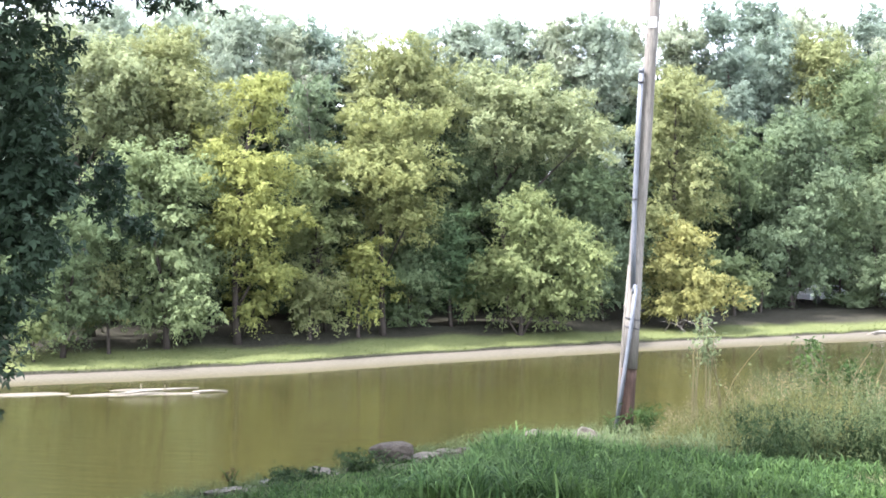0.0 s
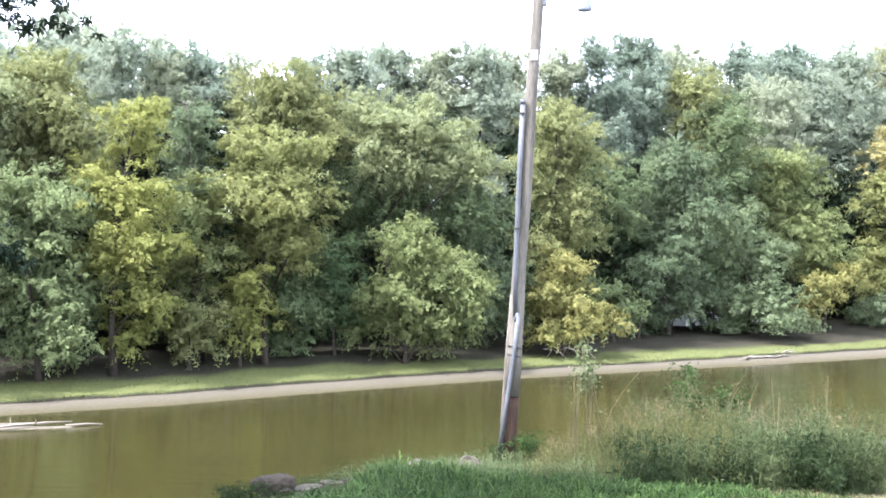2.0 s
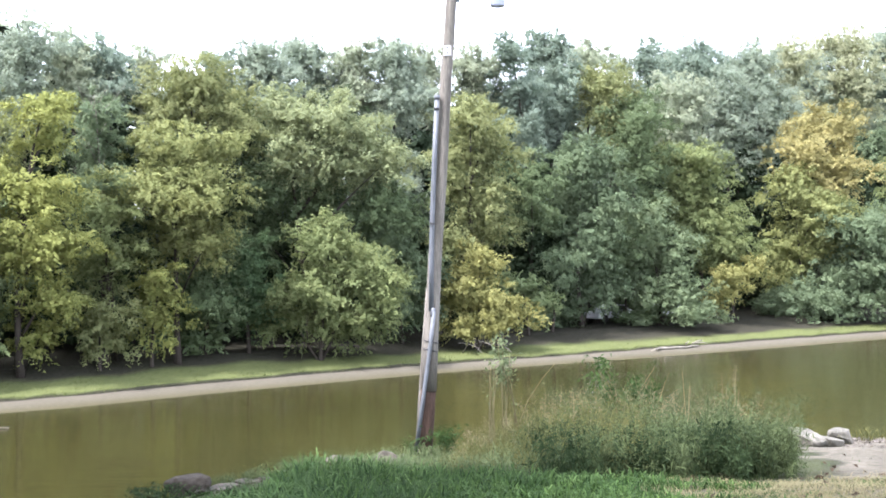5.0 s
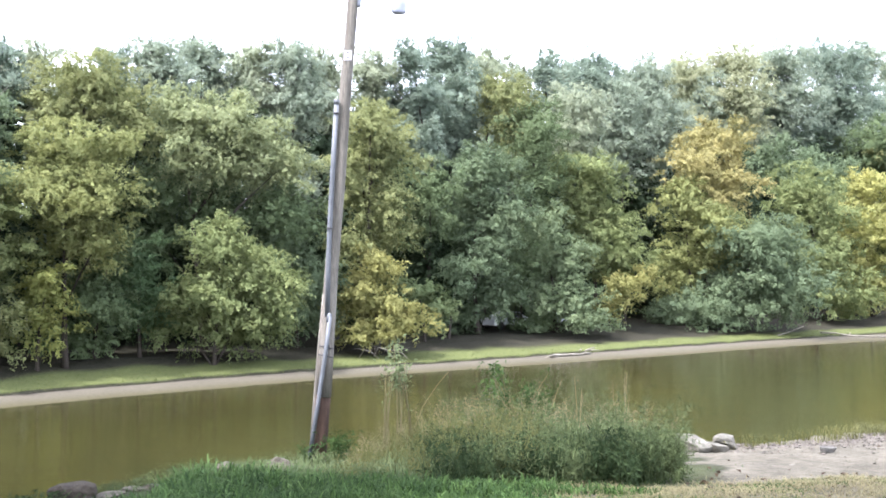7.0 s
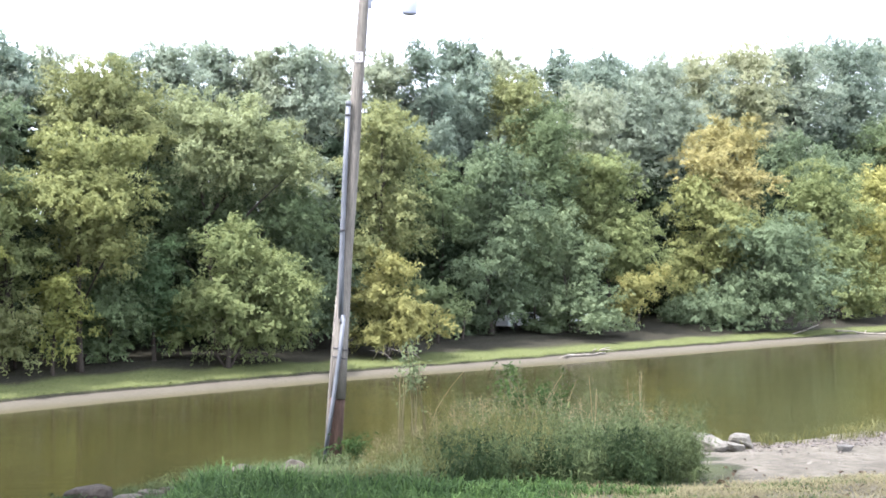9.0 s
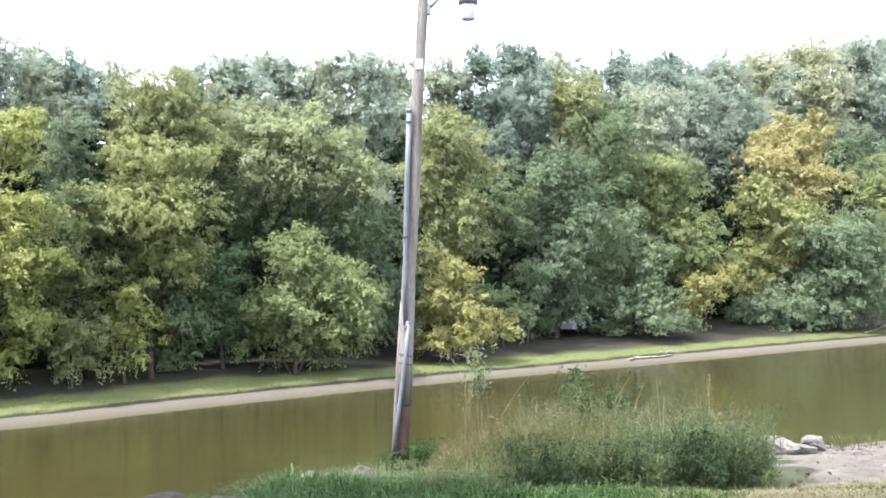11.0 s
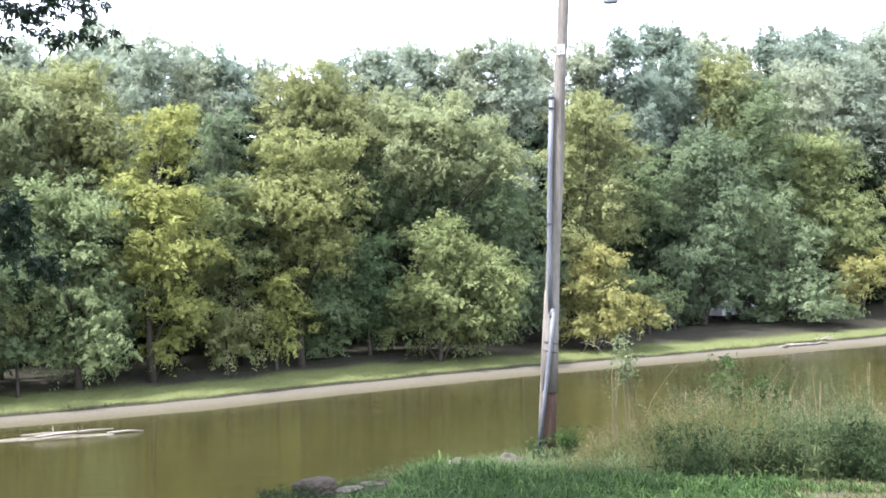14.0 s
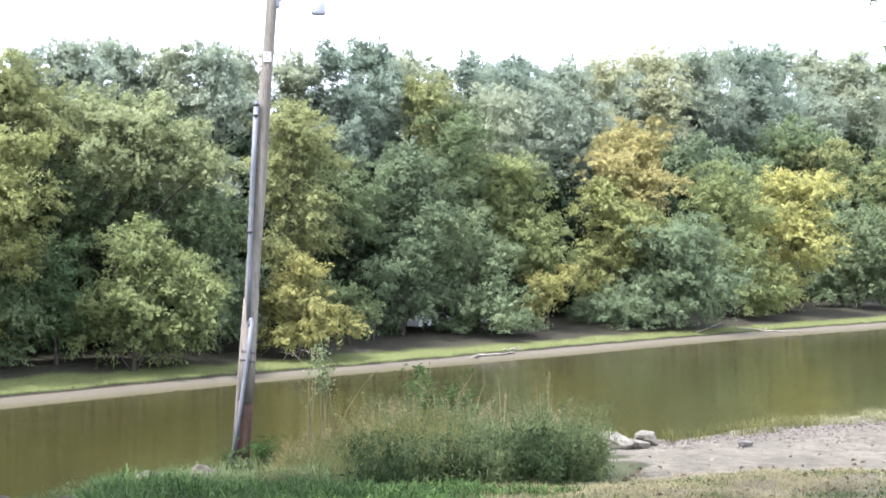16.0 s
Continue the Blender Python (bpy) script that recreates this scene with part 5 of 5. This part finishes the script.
def near_tree(trunk, clumps, limbs, label, seed, canopy=(), per=70, leaf=0.1, mat=None):
    """clumps: hanging sprays of lobed leaves; canopy: the coarser mass of the crown, its upper part unseen."""
    rng = np.random.default_rng(seed)
    root = tagged(new("maple_tree"), label, "tree")
    part("trunk", tubes("trunk", [(trunk, [0.3 - 0.22 * i / (len(trunk) - 1) for i in range(len(trunk))])], BARK, 10), root)
    for path, r in limbs:
        part("limb", tubes("limb", [(path, [r * (1 - 0.8 * i / (len(path) - 1)) for i in range(len(path))])], BARK, 6), root)

    def spray(items, density, size, lobed):
        c = np.array([q[:3] for q in items])
        rad = np.array([q[3] for q in items])
        w = np.repeat(np.arange(len(c)), (density * (rad / 0.4) ** 2).astype(int) + 8)
        d = unit(rng.normal(size=(len(w), 3)))
        p = c[w] + d * (rad[w] * rng.uniform(0.2, 1.1, len(w)))[:, None] * np.array([1, 1, 0.8])
        nrm = unit(d * 0.5 + np.array([0, 0, 0.6]) + 0.6 * rng.normal(size=p.shape))
        s = size * rng.uniform(0.6, 1.25, len(p))
        return lobed_leaves(p, nrm, s, rng) if lobed else leaf_quads(p, nrm, s, s * 0.7, rng, 0.4)

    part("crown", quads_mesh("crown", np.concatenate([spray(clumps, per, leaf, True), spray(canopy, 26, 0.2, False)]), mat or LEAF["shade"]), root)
    return root


rng = np.random.default_rng(21)
clumps, canopy = [], []
# leafy masses of the side towards the river: place, reach, half height and number of sprays
for cx, cy, cz, r, h, k in ((-5.85, 9.4, 8.6, 0.6, 0.5, 20), (-5.6, 9.3, 8.0, 0.55, 0.5, 20), (-5.65, 9.25, 7.4, 0.6, 0.5, 22), (-5.7, 9.2, 6.85, 0.5, 0.45, 18), (-5.8, 9.0, 6.35, 0.35, 0.4, 9), (-5.8, 8.75, 5.9, 0.3, 0.4, 6),
                            (-5.36, 10.27, 7.5, 0.16, 0.36, 5), (-5.2, 10.55, 7.1, 0.18, 0.1, 3), (-5.9, 9.6, 9.4, 0.5, 0.4, 16), (-7.3, 9.2, 8.2, 1.3, 1.6, 60), (-7.4, 8.8, 6.2, 1.2, 1.2, 40)):
    for _ in range(int(1.5 * k)):
        d = unit(rng.normal(size=3)) * rng.uniform(0.2, 1.0)
        clumps.append((cx + d[0] * r, cy + d[1] * max(r, 0.4), cz + d[2] * h, rng.uniform(0.12, 0.3)))
for _ in range(60):
    d = unit(rng.normal(size=3)) * rng.uniform(0.1, 0.8)
    canopy.append((-6.9 + d[0] * 1.2, 9.0 + d[1], 7.4 + d[2] * 1.7, rng.uniform(0.4, 0.6)))
# the bough that hangs out over the water
for cx, cy, cz, r in ((-5.35, 10.08, 9.75, 0.3), (-5.55, 10.0, 9.6, 0.3), (-5.2, 10.2, 9.62, 0.24), (-5.07, 10.34, 9.55, 0.22), (-4.95, 10.4, 9.75, 0.22), (-4.81, 10.46, 9.82, 0.22), (-5.0, 10.49, 9.42, 0.16), (-4.9, 10.5, 9.4, 0.1), (-4.72, 10.73, 9.68, 0.14), (-4.7, 10.75, 9.82, 0.14),
                      (-4.64, 10.76, 9.46, 0.09), (-4.75, 10.7, 9.5, 0.12), (-4.5, 10.9, 9.55, 0.07), (-4.42, 11.0, 9.4, 0.04), (-5.41, 9.94, 9.3, 0.22), (-5.25, 10.0, 9.25, 0.14), (-5.6, 9.72, 8.95, 0.22), (-5.4, 9.8, 8.88, 0.12), (-4.6, 10.85, 9.86, 0.08), (-5.15, 10.19, 10.1, 0.4), (-4.8, 10.4, 10.15, 0.35), (-5.5, 9.8, 10.15, 0.45), (-5.8, 9.6, 10.0, 0.45), (-6.1, 9.5, 9.8, 0.5)):
    clumps.append((cx, cy, cz, r))
for cx, cy, cz, r in ((-5.55, 8.6, 5.44, 0.1), (-5.68, 8.55, 5.46, 0.14), (-5.82, 8.5, 5.5, 0.16), (-5.9, 8.7, 5.65, 0.2)):
    clumps.append((cx, cy, cz, r))
# unseen upper crown, added to keep sun off the bank and lower leaves
for k in range(330):
    canopy.append((*rng.uniform((-13, 2.0, 11.3), (-3.5, 11.0, 16.0)), rng.uniform(0.6, 1.0)))
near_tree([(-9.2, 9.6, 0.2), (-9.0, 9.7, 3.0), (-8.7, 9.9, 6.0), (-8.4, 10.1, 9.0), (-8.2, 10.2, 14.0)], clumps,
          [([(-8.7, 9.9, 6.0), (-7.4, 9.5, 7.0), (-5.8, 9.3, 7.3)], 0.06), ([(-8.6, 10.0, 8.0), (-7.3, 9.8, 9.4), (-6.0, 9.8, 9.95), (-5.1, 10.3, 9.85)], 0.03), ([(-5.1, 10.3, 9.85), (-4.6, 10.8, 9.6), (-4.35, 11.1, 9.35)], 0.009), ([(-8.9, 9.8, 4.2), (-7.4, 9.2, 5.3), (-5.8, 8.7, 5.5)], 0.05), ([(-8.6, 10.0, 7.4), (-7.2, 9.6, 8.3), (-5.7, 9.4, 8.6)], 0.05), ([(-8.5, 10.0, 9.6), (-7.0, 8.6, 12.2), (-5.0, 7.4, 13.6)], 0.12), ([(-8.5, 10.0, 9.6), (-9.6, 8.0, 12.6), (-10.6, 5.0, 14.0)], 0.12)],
          "maple overhanging the river, its green leaves darkened for shade", 31, canopy, 120)
# unseen crown overhead, added to shade the near soil
canopy = [(*rng.uniform((0.5, -1.0, 12.0), (13.5, 9.0, 16.5)), rng.uniform(0.6, 1.0)) for _ in range(190)]
clumps = []
for a, b, c, r in ((6.86, 11.1, 10.06, 0.13), (6.98, 11.02, 10.1, 0.1), (6.79, 11.14, 10.0, 0.07), (6.83, 11.12, 9.94, 0.06), (7.2, 10.9, 10.2, 0.2), (7.0, 11.0, 9.2, 0.11), (6.92, 11.06, 9.18, 0.08), (7.1, 10.94, 9.22, 0.12), (6.95, 11.03, 9.4, 0.05), (7.13, 10.93, 9.38, 0.09), (7.3, 10.8, 9.3, 0.2)):
    clumps.append((a, b, c, r))
near_tree([(10.4, 8.4, 4.2), (10.2, 8.5, 7.0), (9.8, 8.4, 10.0), (8.6, 7.0, 13.4)], clumps,
          [([(9.8, 8.4, 10.0), (8.6, 9.8, 10.6), (7.2, 10.9, 10.25), (6.86, 11.1, 10.06)], 0.05), ([(8.6, 9.8, 10.6), (7.6, 10.6, 9.6), (7.2, 10.9, 9.3), (6.92, 11.06, 9.2)], 0.025), ([(8.6, 9.8, 10.6), (7.5, 10.7, 9.7), (7.12, 10.93, 9.67), (6.98, 11.02, 9.68), (6.88, 11.09, 9.72), (6.69, 11.2, 9.78)], 0.022), ([(9.6, 8.2, 10.6), (6.0, 5.0, 12.8), (3.0, 3.0, 13.6)], 0.12), ([(9.6, 8.2, 10.6), (11.4, 5.0, 13.0), (12.4, 2.0, 14.0)], 0.12)],
          "green maple with branches hanging over the grass", 32, canopy, 170, 0.085, LEAF["dark"])


# ---- cars parked beyond the wood ----
def car(x, y, turn, paint, label):
    root = tagged(new("car"), label, "car", "parked cars")
    root.location, root.rotation_euler = (x, y, float(ground_z(x, y))), (0, 0, radians(turn))
    prof = [(-2.2, 0.35), (-2.25, 0.8), (-1.9, 0.95), (-1.2, 1.0), (-0.6, 1.45), (0.9, 1.48), (1.7, 1.05), (2.2, 0.95), (2.25, 0.4)]
    vs = [(a, -0.85, b) for a, b in prof] + [(a, 0.85, b) for a, b in prof]
    k = len(prof)
    fs = [(i, (i + 1) % k, k + (i + 1) % k, k + i) for i in range(k)] + [tuple(range(k))[::-1], tuple(range(k, 2 * k))]
    part("body", mesh_from("body", vs, fs, paint), root)
    for side in (-0.86, 0.86):
        gl = [(-1.0, side, 1.0), (-0.55, side, 1.38), (0.85, side, 1.4), (1.45, side, 1.04)]
        part("window", mesh_from("window", gl + [(a, b * 0.985, c) for a, b, c in gl], [(0, 1, 2, 3), (7, 6, 5, 4), (0, 4, 5, 1), (1, 5, 6, 2), (2, 6, 7, 3), (3, 7, 4, 0)], CAR_GLASS), root)
        for wx_ in (-1.4, 1.4):
            part("wheel", tubes("wheel", [([(wx_, side * 0.9, 0.33), (wx_, side * 1.02, 0.33)], [0.33, 0.33])], STRAP, 16), root)


CAR_GLASS = plain("car_glass", (0.05, 0.06, 0.07), 0.1)
car(14.9, 94.8, 38, plain("white_car_paint", (0.75, 0.77, 0.8), 0.3), "white car parked beyond the trees")
car(20.5, 99.4, 38, plain("silver_car_paint", (0.55, 0.58, 0.62), 0.3, 0.4), "silver car parked beyond the trees")
car(-13.0, 101.0, 38, plain("white_car_paint_b", (0.75, 0.76, 0.76), 0.35), "white car parked beyond the trees")
